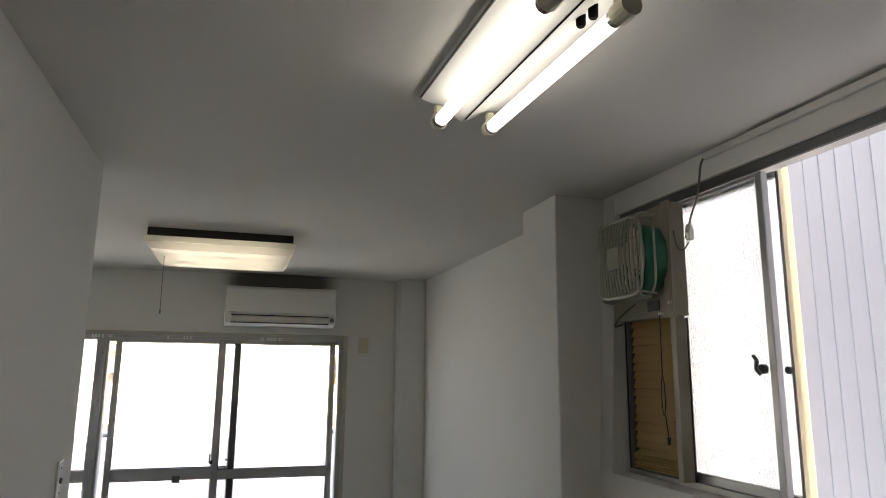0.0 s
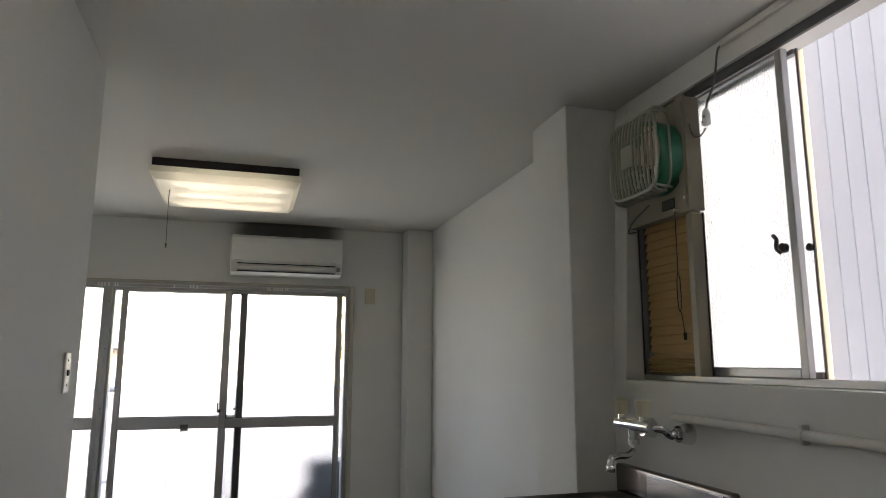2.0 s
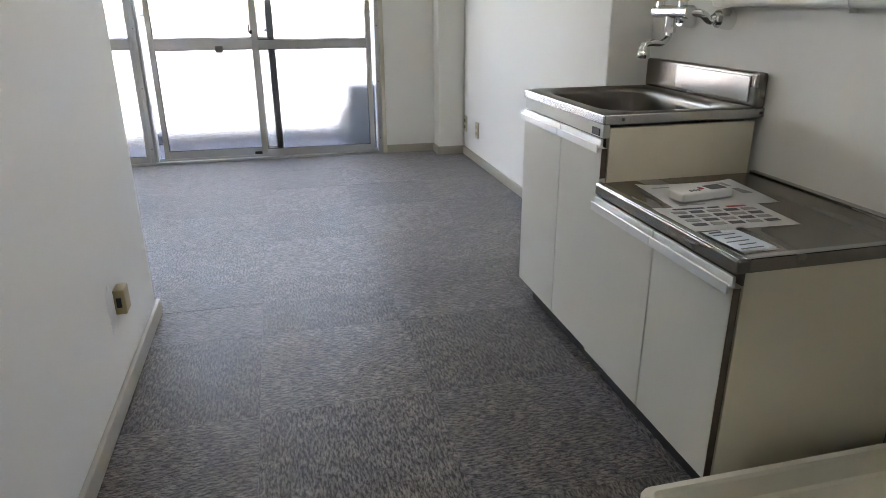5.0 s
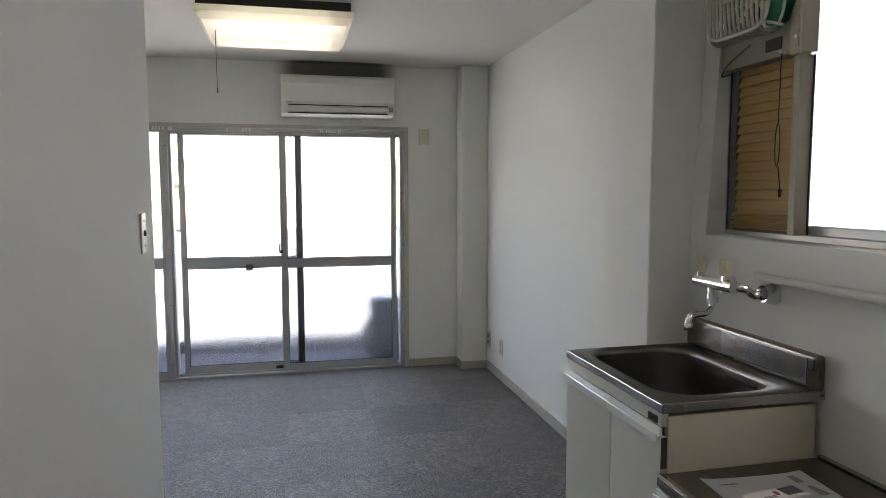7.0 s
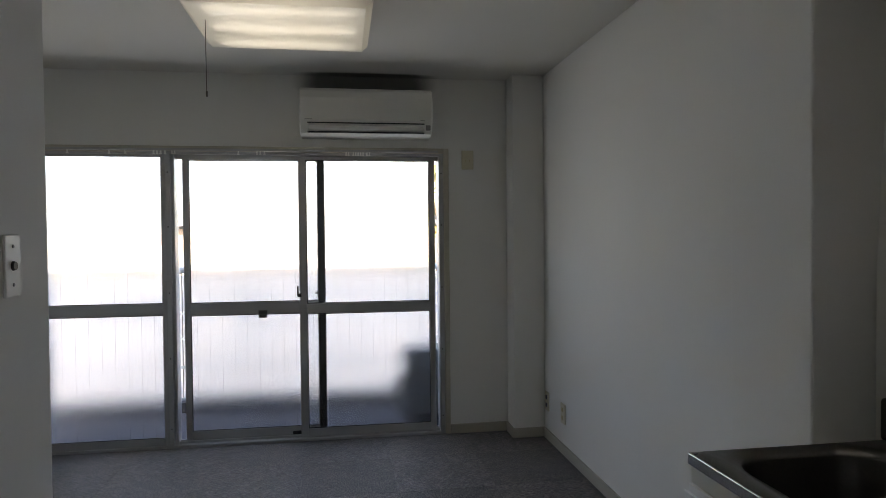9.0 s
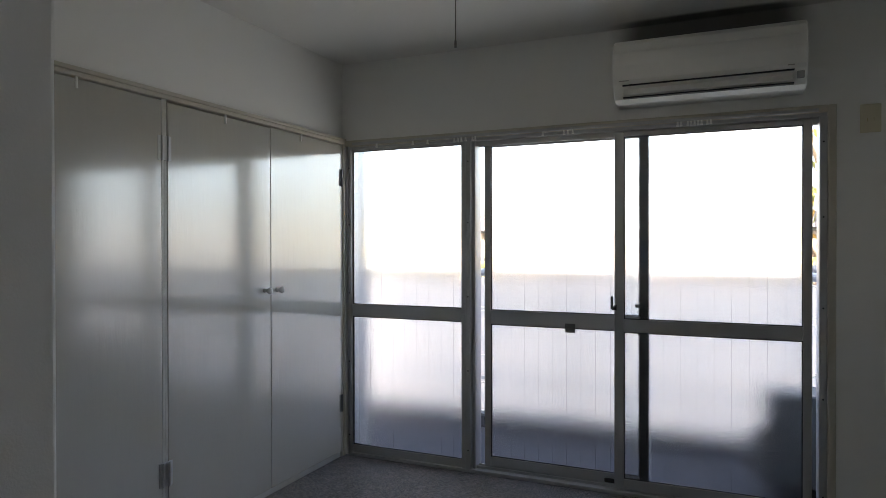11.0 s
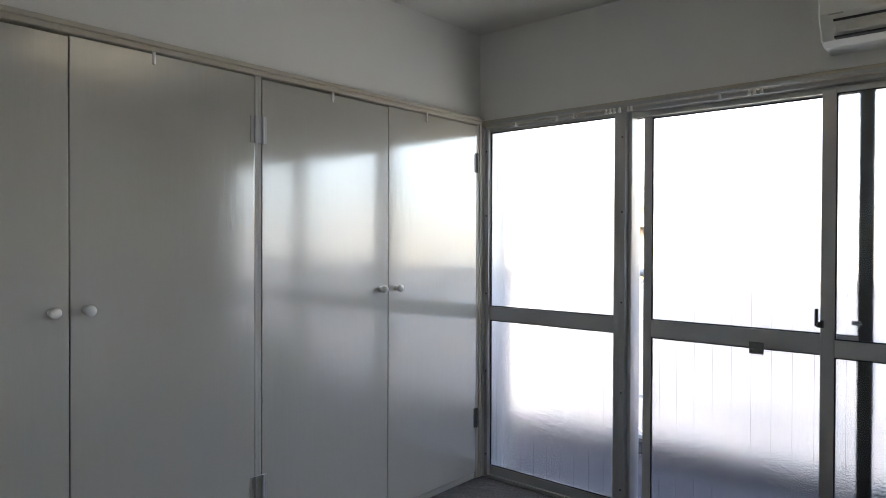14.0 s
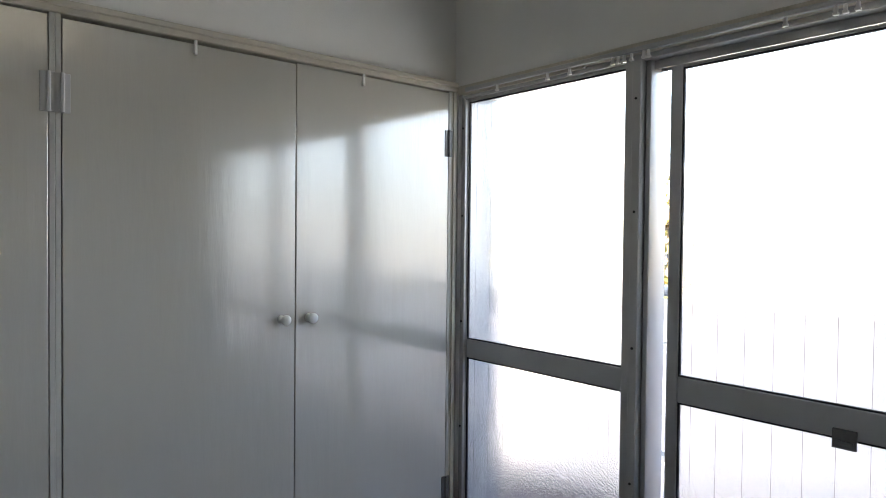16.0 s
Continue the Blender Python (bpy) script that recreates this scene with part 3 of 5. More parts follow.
part("louver", bm, M_WHITE, ac, "white air louver")
for x0, x1 in ((AX0 + 0.03, AX0 + 0.075), (AX1 - 0.075, AX1 - 0.05)):
    part("label_mark", box(B(), x0, x1, 5.0475, 5.0505, 1.978, 1.982), M_INKM, ac)
bm = B()
box(bm, AX1 - 0.04, AX1 - 0.012, 5.06, 5.075, 1.925, 1.955, 0.002)
part("indicator", bm, M_GREY, ac)

sock = thing("wall_socket", (0.893, YW, 1.76), "beige plastic socket plate high on the wall", "socket")
part("plate", box(B(), 0.855, 0.932, YW - 0.010, YW - 0.0005, 1.706, 1.827, 0.003, 2), M_IVORY, sock)
for dx in (-0.012, 0.012):
    part("slot", box(B(), 0.893 + dx - 0.001, 0.893 + dx + 0.001, YW - 0.012, YW - 0.009, 1.752, 1.768), M_BEIGEP, sock)

# ---- low outlets on the room wall ----
for y, dark in ((5.03, True), (4.728, False)):
    X = XR
    o = thing("wall_outlet", (X, y, 0.25), "yellowed plastic outlet low on the room wall", "outlet", "low wall outlets")
    part("plate", box(B(), X - 0.009, X - 0.0005, y - 0.036, y + 0.036, 0.180, 0.296, 0.003, 2), M_IVORY, o)
    for z in (0.214, 0.262):
        part("insert", box(B(), X - 0.0115, X - 0.008, y - 0.013, y + 0.013, z - 0.013, z + 0.013, 0.002), M_INK if dark else M_BEIGEP, o)

# ---- switch and outlet on the partition ----
sw = thing("light_switch", (XP, 2.426, 1.233), "narrow white switch plate with a black button", "switch")
part("plate", box(B(), XP + 0.0005, XP + 0.007, 2.397, 2.455, 1.173, 1.293, 0.003, 2), M_WHITE, sw)
bm = B()
cyl(bm, (XP + 0.005, 2.426, 1.233), (XP + 0.012, 2.426, 1.233), 0.010, 0.008, 14)
part("button", bm, M_BLACK, sw)
for z in (1.197, 1.270):
    part("screw", cyl(B(), (XP + 0.005, 2.426, z), (XP + 0.0085, 2.426, z), 0.0035, n=8), M_GREY, sw)
po = thing("phone_outlet", (XP, 2.09, 0.286), "yellowed modular outlet in a torn paper patch", "outlet")
bm = B()
n = 18
rings = [[], []]
for k in range(n):
    a = 2 * math.pi * k / n
    r = 1 + 0.15 * math.sin(3 * a + 1) + 0.1 * math.sin(5 * a)
    for ring, dx in zip(rings, (0.0003, 0.0018)):
        ring.append(bm.verts.new((XP + dx, 2.045 + 0.045 * r * math.cos(a), 0.284 + 0.07 * r * math.sin(a))))
for k in range(n):
    bm.faces.new((rings[0][k], rings[0][(k + 1) % n], rings[1][(k + 1) % n], rings[1][k]))
bm.faces.new(rings[1])
part("patch", bm, M_PAPER, po, "torn white patch")
part("box", box(B(), XP + 0.0005, XP + 0.032, 2.07, 2.13, 0.248, 0.324, 0.004, 2), M_BEIGEP, po)
bm = B()
box(bm, XP + 0.008, XP + 0.022, 2.068, 2.0705, 0.271, 0.301, 0.0005)
part("jack", bm, M_BLACK, po)

# ---- ceiling lamp in the room ----
lamp = thing("ceiling_lamp", (-0.15, 4.0, CEIL), "fluorescent ceiling lamp with dark rim and ribbed acrylic cover", "ceiling lamp")
LX0, LX1, LY0, LY1 = -0.530, 0.222, 3.655, 4.33
bm = B()
box(bm, LX0 + 0.012, LX1 - 0.012, LY0, LY0 + 0.03, CEIL - 0.042, CEIL - 0.0005, 0.002)
box(bm, LX0 + 0.012, LX1 - 0.012, LY1 - 0.03, LY1, CEIL - 0.042, CEIL - 0.0005, 0.002)
box(bm, LX0 + 0.012, LX0 + 0.04, LY0 + 0.03, LY1 - 0.03, CEIL - 0.042, CEIL - 0.0005, 0.002)
box(bm, LX1 - 0.04, LX1 - 0.012, LY0 + 0.03, LY1 - 0.03, CEIL - 0.042, CEIL - 0.0005, 0.002)
part("rim", bm, M_DWOOD, lamp, "dark wooden rim")
part("base_plate", box(B(), LX0 + 0.045, LX1 - 0.045, LY0 + 0.035, LY1 - 0.035, CEIL - 0.02, CEIL - 0.0005, 0.002), M_WHITE, lamp)
bm = B()
z0, z1 = CEIL - 0.107, CEIL - 0.043
tpr = 0.03
n = 60
quad = [(LX0, LY0, 0), (LX1, LY0, 0), (LX1, LY1, 0), (LX0, LY1, 0)]
top = [bm.verts.new((x, y, z1)) for x, y, _ in quad]
m1 = [bm.verts.new((x, y, z1 - 0.03)) for x, y, _ in quad]
cx, cy = (LX0 + LX1) / 2, (LY0 + LY1) / 2
for i in range(4):
    bm.faces.new((top[i], top[(i + 1) % 4], m1[(i + 1) % 4], m1[i]))
for k in range(n):
    x = LX0 + 0.01 + (LX1 - LX0 - 0.02) * k / (n - 1)
    box(bm, x - 0.0022, x + 0.0022, LY0 - 0.003, LY0 - 0.0005, z1 - 0.03, z1)
part("cover_side", bm, M_ACRYL, lamp, "ribbed translucent acrylic side")
bm = B()
m1 = [bm.verts.new((x, y, z1 - 0.0305)) for x, y, _ in quad]
l1 = [bm.verts.new((x - tpr * (1 if x > cx else -1), y - tpr * (1 if y > cy else -1), z0)) for x, y, _ in quad]
for i in range(4):
    bm.faces.new((m1[i], m1[(i + 1) % 4], l1[(i + 1) % 4], l1[i]))
bm.faces.new(l1)
part("diffuser", bm, M_DIFF, lamp, "lit ribbed acrylic diffuser")
for y in (3.76, 3.99, 4.22):
    bm = B()
    cyl(bm, (LX0 + 0.09, y, CEIL - 0.062), (LX1 - 0.09, y, CEIL - 0.062), 0.014, n=12)
    part("tube", bm, M_PANEL, lamp, "lit fluorescent tube")
bm = B()
tube(bm, [(-0.455, 3.90, 2.178), (-0.454, 3.896, 2.0), (-0.452, 3.89, 1.875)], 0.0018, 6)
cyl(bm, (-0.452, 3.89, 1.860), (-0.452, 3.89, 1.882), 0.004, n=8)
part("pull_cord", bm, M_CORD, lamp, "thin grey pull cord")

# ---- tube light in the kitchen ----
TZ = CEIL - 0.090
kl = thing("tube_light", (0.56, 1.4, CEIL), "bare twin-tube fluorescent light on the kitchen ceiling", "ceiling light")
bm = B()
sect = [(0.447, CEIL - 0.0005), (0.447, CEIL - 0.026), (0.50, CEIL - 0.042), (0.556, CEIL - 0.074), (0.564, CEIL - 0.074), (0.62, CEIL - 0.042), (0.673, CEIL - 0.026), (0.673, CEIL - 0.0005)]
a = [bm.verts.new((x, 1.07, z)) for x, z in sect]
c = [bm.verts.new((x, 1.71, z)) for x, z in sect]
for i in range(len(sect)):
    bm.faces.new((a[i], a[(i + 1) % len(sect)], c[(i + 1) % len(sect)], c[i]))
bm.faces.new(a)
bm.faces.new(c[::-1])
part("housing", bm, M_WHITE, kl, "white metal housing")
part("ridge_slot", box(B(), 0.5585, 0.5615, 1.09, 1.69, CEIL - 0.076, CEIL - 0.0735), M_MATTBLACK, kl, "dark slot along the ridge")
part("edge_lip", box(B(), 0.4445, 0.4468, 1.07, 1.71, CEIL - 0.027, CEIL - 0.019), M_ALUD, kl, "thin dark strip along the housing edge")
for x in (0.49, 0.63):
    bm = B()
    cyl(bm, (x, 1.118, TZ), (x, 1.672, TZ), 0.0165, n=18)
    t1 = part("tube", bm, M_TUBE, kl, "lit fluorescent tube")
    for y in (1.104, 1.672):
        part("end_cap", cyl(B(), (x, y, TZ), (x, y + 0.014, TZ), 0.0172, n=18), M_STEEL, kl)
    for y0, y1 in ((1.062, 1.104), (1.686, 1.70)):
        bm = B()
        cyl(bm, (x, y0, TZ), (x, y1, TZ), 0.021, n=16)
        box(bm, x - 0.012, x + 0.012, y0, y1, TZ, CEIL - 0.045, 0.004)
        part("lampholder", bm, M_IVORY, kl, "yellowed lampholder")
for x, y in ((0.606, 1.190), (0.612, 1.156)):
    bm = B()
    cyl(bm, (x, y, CEIL - 0.042), (x, y, CEIL - 0.068), 0.010, 0.009, 12)
    cyl(bm, (x, y, CEIL - 0.068), (x, y, CEIL - 0.071), 0.007, n=12)
    part("starter", bm, M_MATTBLACK, kl, "small dark starter")

kl.location = (0.495, 1.320, CEIL)
kl.rotation_euler = (0, 0, radians(1.7))

# ---- kitchen window ----
kw = thing("window_2", (1.44, 1.55, KZ0), "aluminium sliding kitchen window with frosted glass", "window", kind="structure")
KX = 1.40
bm = B()
box(bm, KX, XK1 + 0.08, KY0, KY1, KZ0 + 0.001, KZ0 + 0.022, 0.002)
box(bm, KX, XK1 + 0.08, KY1 - 0.028, KY1, KZ0 + 0.022, KZ1 - 0.035, 0.002)
box(bm, KX, XK1 + 0.08, KY0, KY0 + 0.028, KZ0 + 0.022, KZ1 - 0.035, 0.002)
part("window_frame", bm, M_ALU, kw)
part("head_rail", box(B(), KX, XK1 + 0.028, KY0, KY1, KZ1 - 0.035, KZ1, 0.002), M_ALUD, kw, "dull dark head rail")


def ksash(y0, y1, x, name):
    b = B()
    box(b, x, x + 0.024, y0, y0 + 0.026, KZ0 + 0.022, KZ1 - 0.035, 0.002)
    box(b, x, x + 0.024, y1 - 0.036, y1, KZ0 + 0.022, KZ1 - 0.035, 0.002)
    box(b, x, x + 0.024, y0 + 0.026, y1 - 0.036, KZ0 + 0.022, KZ0 + 0.05, 0.002)
    box(b, x, x + 0.024, y0 + 0.026, y1 - 0.036, KZ1 - 0.046, KZ1 - 0.035, 0.002)
    s = part(name, b, M_ALU, kw)
    p = sub("pane", box(B(), x + 0.010, x + 0.015, y0 + 0.026, y1 - 0.036, KZ0 + 0.05, KZ1 - 0.046), M_KGLASS, s, "rain-patterned frosted glass")
    p.visible_shadow = False
    return s


ks = ksash(1.608, 2.325, KX + 0.012, "sliding_sash")
bm = B()
box(bm, KX + 0.048, KX + 0.070, 1.600, 2.322, KZ0 + 0.022, KZ0 + 0.040, 0.002)
box(bm, KX + 0.048, KX + 0.070, 1.600, 2.322, KZ1 - 0.052, KZ1 - 0.035, 0.002)
box(bm, KX + 0.048, KX + 0.070, 2.286, 2.322, KZ0 + 0.040, KZ1 - 0.052, 0.002)
ko = part("outer_sash", bm, M_ALU, kw, "outer leaf slid open behind the inner one")
p = sub("pane", box(B(), KX + 0.057, KX + 0.062, 1.6005, 2.286, KZ0 + 0.040, KZ1 - 0.052), M_KGLASS, ko, "rain-patterned frosted glass")
p.visible_shadow = False
sub("edge_strip", box(B(), KX + 0.056, KX + 0.063, 1.594, 1.600, KZ0 + 0.022, KZ1 - 0.035, 0.001), M_ALUD, ko, "dark edge strip")
bm = B()
cyl(bm, (KX + 0.046, 1.604, 1.580), (KX + 0.054, 1.604, 1.580), 0.011, n=12)
sub("lock_keeper", bm, M_BLACK, ko)
bm = B()
cyl(bm, (KX + 0.000, 1.652, 1.583), (KX + 0.013, 1.652, 1.583), 0.014, n=14)
tube(bm, curve_pts([(KX - 0.004, 1.650, 1.567), (KX - 0.010, 1.661, 1.583), (KX - 0.010, 1.658, 1.606), (KX - 0.010, 1.670, 1.621)]), 0.006, 8)
p = sub("crescent_lock", bm, M_BLACK, ks, "black crescent lock")

# ---- window fan with blind below ----
fan = thing("window_fan", (KX, 2.17, 1.21), "old window fan with green drum, grey grille and wooden blind", "window fan")
FX = KX - 0.045
FC = Vector((0, 2.132, 1.895))


def holed_panel(x0, x1, y0, y1, z0, z1, cy, cz, rad):
    """A flat box with a round opening through it."""
    b = B()
    angles = sorted([2 * math.pi * k / 32 for k in range(32)] + [math.atan2(z - cz, y - cy) % (2 * math.pi) for y in (y0, y1) for z in (z0, z1)])
    rows = []
    for x in (x0, x1):
        inner_, outer_ = [], []
        for a in angles:
            c_, s_ = math.cos(a), math.sin(a)
            k = min(((y1 if c_ > 0 else y0) - cy) / c_ if abs(c_) > 1e-6 else 9, ((z1 if s_ > 0 else z0) - cz) / s_ if abs(s_) > 1e-6 else 9)
            inner_.append(b.verts.new((x, cy + rad * c_, cz + rad * s_)))
            outer_.append(b.verts.new((x, cy + k * c_, cz + k * s_)))
        rows.append((inner_, outer_))
    n_ = len(angles)
    for k in range(n_):
        m_ = (k + 1) % n_
        for inner_, outer_ in rows:
            b.faces.new((inner_[k], inner_[m_], outer_[m_], outer_[k]))
        for q in (0, 1):
            b.faces.new((rows[0][q][k], rows[0][q][m_], rows[1][q][m_], rows[1][q][k]))
    return b


part("fan_panel", holed_panel(FX, KX + 0.006, 2.012, 2.345, 1.708, 2.07, FC.y, FC.z, 0.108), M_FANBOX, fan, "dull beige metal panel")
bm = B()
box(bm, FX - 0.010, FX - 0.0005, 2.006, 2.046, 1.70, 2.075, 0.003, 2)
box(bm, FX + 0.004, KX + 0.004, 2.018, 2.044, 1.209, 1.70, 0.002)
box(bm, FX - 0.013, FX - 0.010, 2.012, 2.018, 1.72, 2.05)
part("side_rail", bm, M_FANBOX, fan, "beige side rail")
bm = B()
box(bm, KX - 0.01, KX + 0.006, 2.315, 2.343, 1.209, 1.708, 0.002)
part("blind_frame", bm, M_ALUD, fan)
part("seal", box(B(), KX - 0.012, KX + 0.006, 2.3435, 2.3465, 1.209, 1.708), M_RUBBER, fan)
part("seal", box(B(), KX - 0.001, KX + 0.004, 2.0145, 2.0175, 1.209, 1.70), M_RUBBER, fan)
part("bottom_rail", box(B(), KX - 0.012, KX + 0.006, 2.031, 2.314, 1.208, 1.219, 0.002), M_EDGE, fan)
heights = [1.216 + 0.0085 * k for k in range(6)] + [1.285 + 0.0288 * k for k in range(15)]
for k, z in enumerate(heights):
    bm = box(B(), -0.0012, 0.0012, -0.141, 0.141, -0.0195, 0.0195)
    turn = 20 + 4 * math.sin(k * 1.7) if k > 5 else 62
    bmesh.ops.transform(bm, matrix=Matrix.Translation((KX, 2.173, z + 0.012)) @ Matrix.Rotation(radians(0.9 * math.sin(k * 2.3)), 4, "X") @ pose(0, 0, 0, 0, turn, 0), verts=bm.verts)
    part("slat", bm, M_SLAT, fan)
bm = B()
box(bm, FX - 0.004, FX + 0.001, 2.085, 2.15, 1.728, 1.762, 0.002)
part("name_plate", bm, M_BLACK, fan)
bm = B()
part("name_tag", box(B(), FX - 0.012, FX - 0.008, 2.012, 2.03, 1.742, 1.752, 0.001), M_WHITE, fan)
cyl(bm, (FX - 0.018, 2.07, 1.715), (FX - 0.001, 2.07, 1.715), 0.0045, n=10)
part("latch", bm, M_WHITE, fan)
bm = B()
tube(bm, [(FX - 0.014, 2.07, 1.715), (FX - 0.014, 2.071, 1.60), (FX - 0.014, 2.072, 1.52)], 0.0016, 6)
loop = [(FX - 0.014, 2.072 + 0.009 * math.sin(a) * (1.0), 1.46 + 0.06 * math.cos(a)) for a in [2 * math.pi * i / 18 for i in range(19)]]
tube(bm, loop, 0.0016, 6)
tube(bm, [(FX - 0.014, 2.066, 1.40), (FX - 0.014, 2.055, 1.335)], 0.0016, 6)
cyl(bm, (FX - 0.014, 2.055, 1.315), (FX - 0.014, 2.055, 1.337), 0.004, 0.006, 8)
part("pull_cord", bm, M_DWOOD, fan, "thin brown pull cord")
bm = B()
R = 0.120
nseg = 32
drum = []
for x, r in ((FX, R * 0.97), (FX - 0.05, R), (FX - 0.09, R * 0.98), (FX - 0.09, R * 0.94), (FX - 0.02, R * 0.92)):
    drum.append([bm.verts.new((x, FC.y + r * math.cos(2 * math.pi * k / nseg), FC.z + r * math.sin(2 * math.pi * k / nseg))) for k in range(nseg)])
for a, c in zip(drum, drum[1:]):
    for k in range(nseg):
        bm.faces.new((a[k], a[(k + 1) % nseg], c[(k + 1) % nseg], c[k]))
part("drum", bm, M_GREEN, fan, "green plastic drum", True)
bm = B()
cyl(bm, (FX - 0.02, FC.y, FC.z), (FX - 0.07, FC.y, FC.z), 0.032, 0.026, 18)
part("hub", bm, M_BLADE, fan)
# black disc gives the shade inside the drum and closes the opening
part("back_plate", cyl(B(), (FX + 0.012, FC.y, FC.z), (FX + 0.016, FC.y, FC.z), 0.1075, n=32), M_BLACK, fan, "black disc added for the dark inside of the fan")
bm = B()
cyl(bm, (FX - 0.015, FC.y, FC.z), (FX + 0.010, FC.y, FC.z), 0.042, n=20)
part("motor", bm, M_BLACK, fan, "dark fan motor")
for k in range(5):
    bm = box(B(), -0.002, 0.002, 0.03, 0.108, -0.034, 0.034, 0.0015)
    bmesh.ops.transform(bm, matrix=Matrix.Translation((FX - 0.05, FC.y, FC.z)) @ Matrix.Rotation(2 * math.pi * k / 5 + 0.5, 4, "X") @ Matrix.Rotation(radians(35), 4, "Y"), verts=bm.verts)
    part("blade", bm, M_BLADE, fan)


def superellipse(h, n=40, p=5.0):
    out = []
    for k in range(n):
        a = 2 * math.pi * k / n
        ca, sa = math.cos(a), math.sin(a)
        out.append((h * math.copysign(abs(ca) ** (2 / p), ca), h * math.copysign(abs(sa) ** (2 / p), sa)))
    return out


bm = B()
GX = FX - 0.114
pts = [(GX, FC.y + y, FC.z + z) for y, z in superellipse(0.126)]
tube(bm, pts + pts[:1], 0.006, 8)
pts = [(GX + 0.045, FC.y + y, FC.z + z) for y, z in superellipse(0.131)]
tube(bm, pts + pts[:1], 0.004, 8)
for yy, zz in ((0.13, 0.13), (-0.13, 0.13), (0.13, -0.13), (-0.13, -0.13)):
    tube(bm, [(GX, FC.y + yy * 0.9, FC.z + zz * 0.9), (GX + 0.05, FC.y + yy * 0.96, FC.z + zz * 0.96)], 0.004, 6)
part("grille_ring", bm, M_GRILLE, fan)
for k in range(13):
    y = FC.y - 0.110 + 0.220 * k / 12
    bm = B()
    bulge = 0.016 * (1 - ((y - FC.y) / 0.13) ** 2)
    tube(bm, curve_pts([(GX + 0.04, y, FC.z - 0.134), (GX - 0.002, y, FC.z - 0.118), (GX - bulge, y, FC.z), (GX - 0.002, y, FC.z + 0.118), (GX + 0.04, y, FC.z + 0.134)], 4), 0.0046, 6)
    part("grille_bar", bm, M_GRILLE, fan)
bm = B()
for z in (0.055, -0.055):
    tube(bm, curve_pts([(GX + 0.002, FC.y - 0.13, FC.z + z), (GX - 0.010, FC.y, FC.z + z), (GX + 0.002, FC.y + 0.13, FC.z + z)], 6), 0.003, 6)
part("cross_wire", bm, M_GRILLE, fan)
bm = B()
box(bm, GX - 0.024, GX - 0.016, FC.y - 0.034, FC.y + 0.034, FC.z - 0.036, FC.z + 0.036, 0.003, 2)
part("badge", bm, M_GRILLE, fan)

cord = thing("extension_cord", (XK1, 1.80, 2.26), "grey cord with a white plug hanging before the window", "cord")
bm = B()
tube(bm, curve_pts([(XK1 - 0.010, 1.800, 2.262), (XK1 - 0.022, 1.806, 2.235), (1.345, 1.806, 2.14), (1.306, 1.795, 2.06), (1.290, 1.788, 2.024)]), 0.0034, 8)
part("hanging_cord", bm, M_CORD, cord)
bm = B()
box(bm, 1.280, 1.300, 1.777, 1.799, 1.978, 2.018, 0.005, 2)
cyl(bm, (1.290, 1.788, 2.014), (1.290, 1.788, 2.030), 0.012, 0.008, 12)
part("plug", bm, M_WHITE, cord, "white plug body")
bm = B()
box(bm, 1.2785, 1.2805, 1.782, 1.787, 2.001, 2.008)
box(bm, 1.2785, 1.2805, 1.791, 1.796, 1.986, 1.993)
part("slot", bm, M_BLACK, cord)
bm = B()
tube(bm, curve_pts([(1.290, 1.793, 1.973), (1.286, 1.81, 1.955), (1.295, 1.85, 1.962), (1.32, 1.90, 2.0), (1.350, 1.945, 2.045)]), 0.0026, 8)
part("fan_cord", bm, M_CORD, cord)
bm = B()
box(bm, XK1 - 0.016, XK1 - 0.0005, YB, 1.806, CEIL - 0.030, CEIL - 0.006, 0.003)
solid("cable_duct", bm, M_PIPE, "white cable duct under the kitchen ceiling", "cable duct")
bm = B()
tube(bm, curve_pts([(FX - 0.03, 2.18, 1.755), (FX - 0.04, 2.26, 1.715), (FX - 0.02, 2.32, 1.690), (KX - 0.02, 2.345, 1.70)]), 0.003, 6)
part("drain_cord", bm, M_CORD, fan)
fan.location, fan.scale = (KX, 2.137, 1.224), (1.08, 1.08, 1.08)

# ---- kitchen units ----
CX0 = 0.826


def handle(x, y0, y1, z):
    b = B()
    box(b, x - 0.016, x + 0.002, y0, y1, z, z + 0.006, 0.001)
    box(b, x - 0.017, x - 0.013, y0, y1, z - 0.012, z + 0.010, 0.001)
    box(b, x - 0.006, x + 0.002, y0, y1, z + 0.004, z + 0.024, 0.001)
    return b


def unit_door(host, x, y0, y1, z0, z1, hz, strip):
    """A laminate door; its edge strip shows from the height 'strip' up."""
    d = part("door", box(B(), x - 0.002, x + 0.016, y0, y1, z0, z1, 0.0012), M_CAB, host)
    if strip is not None:
        sub("edge_strip", box(B(), x - 0.0015, x + 0.0155, y0 - 0.0012, y0 - 0.0001, strip, z1), M_EDGE, d, "dark brown edge strip")
    sub("handle", handle(x, y0, y1, hz), M_GRIP, d, "aluminium grip strip")
    return d


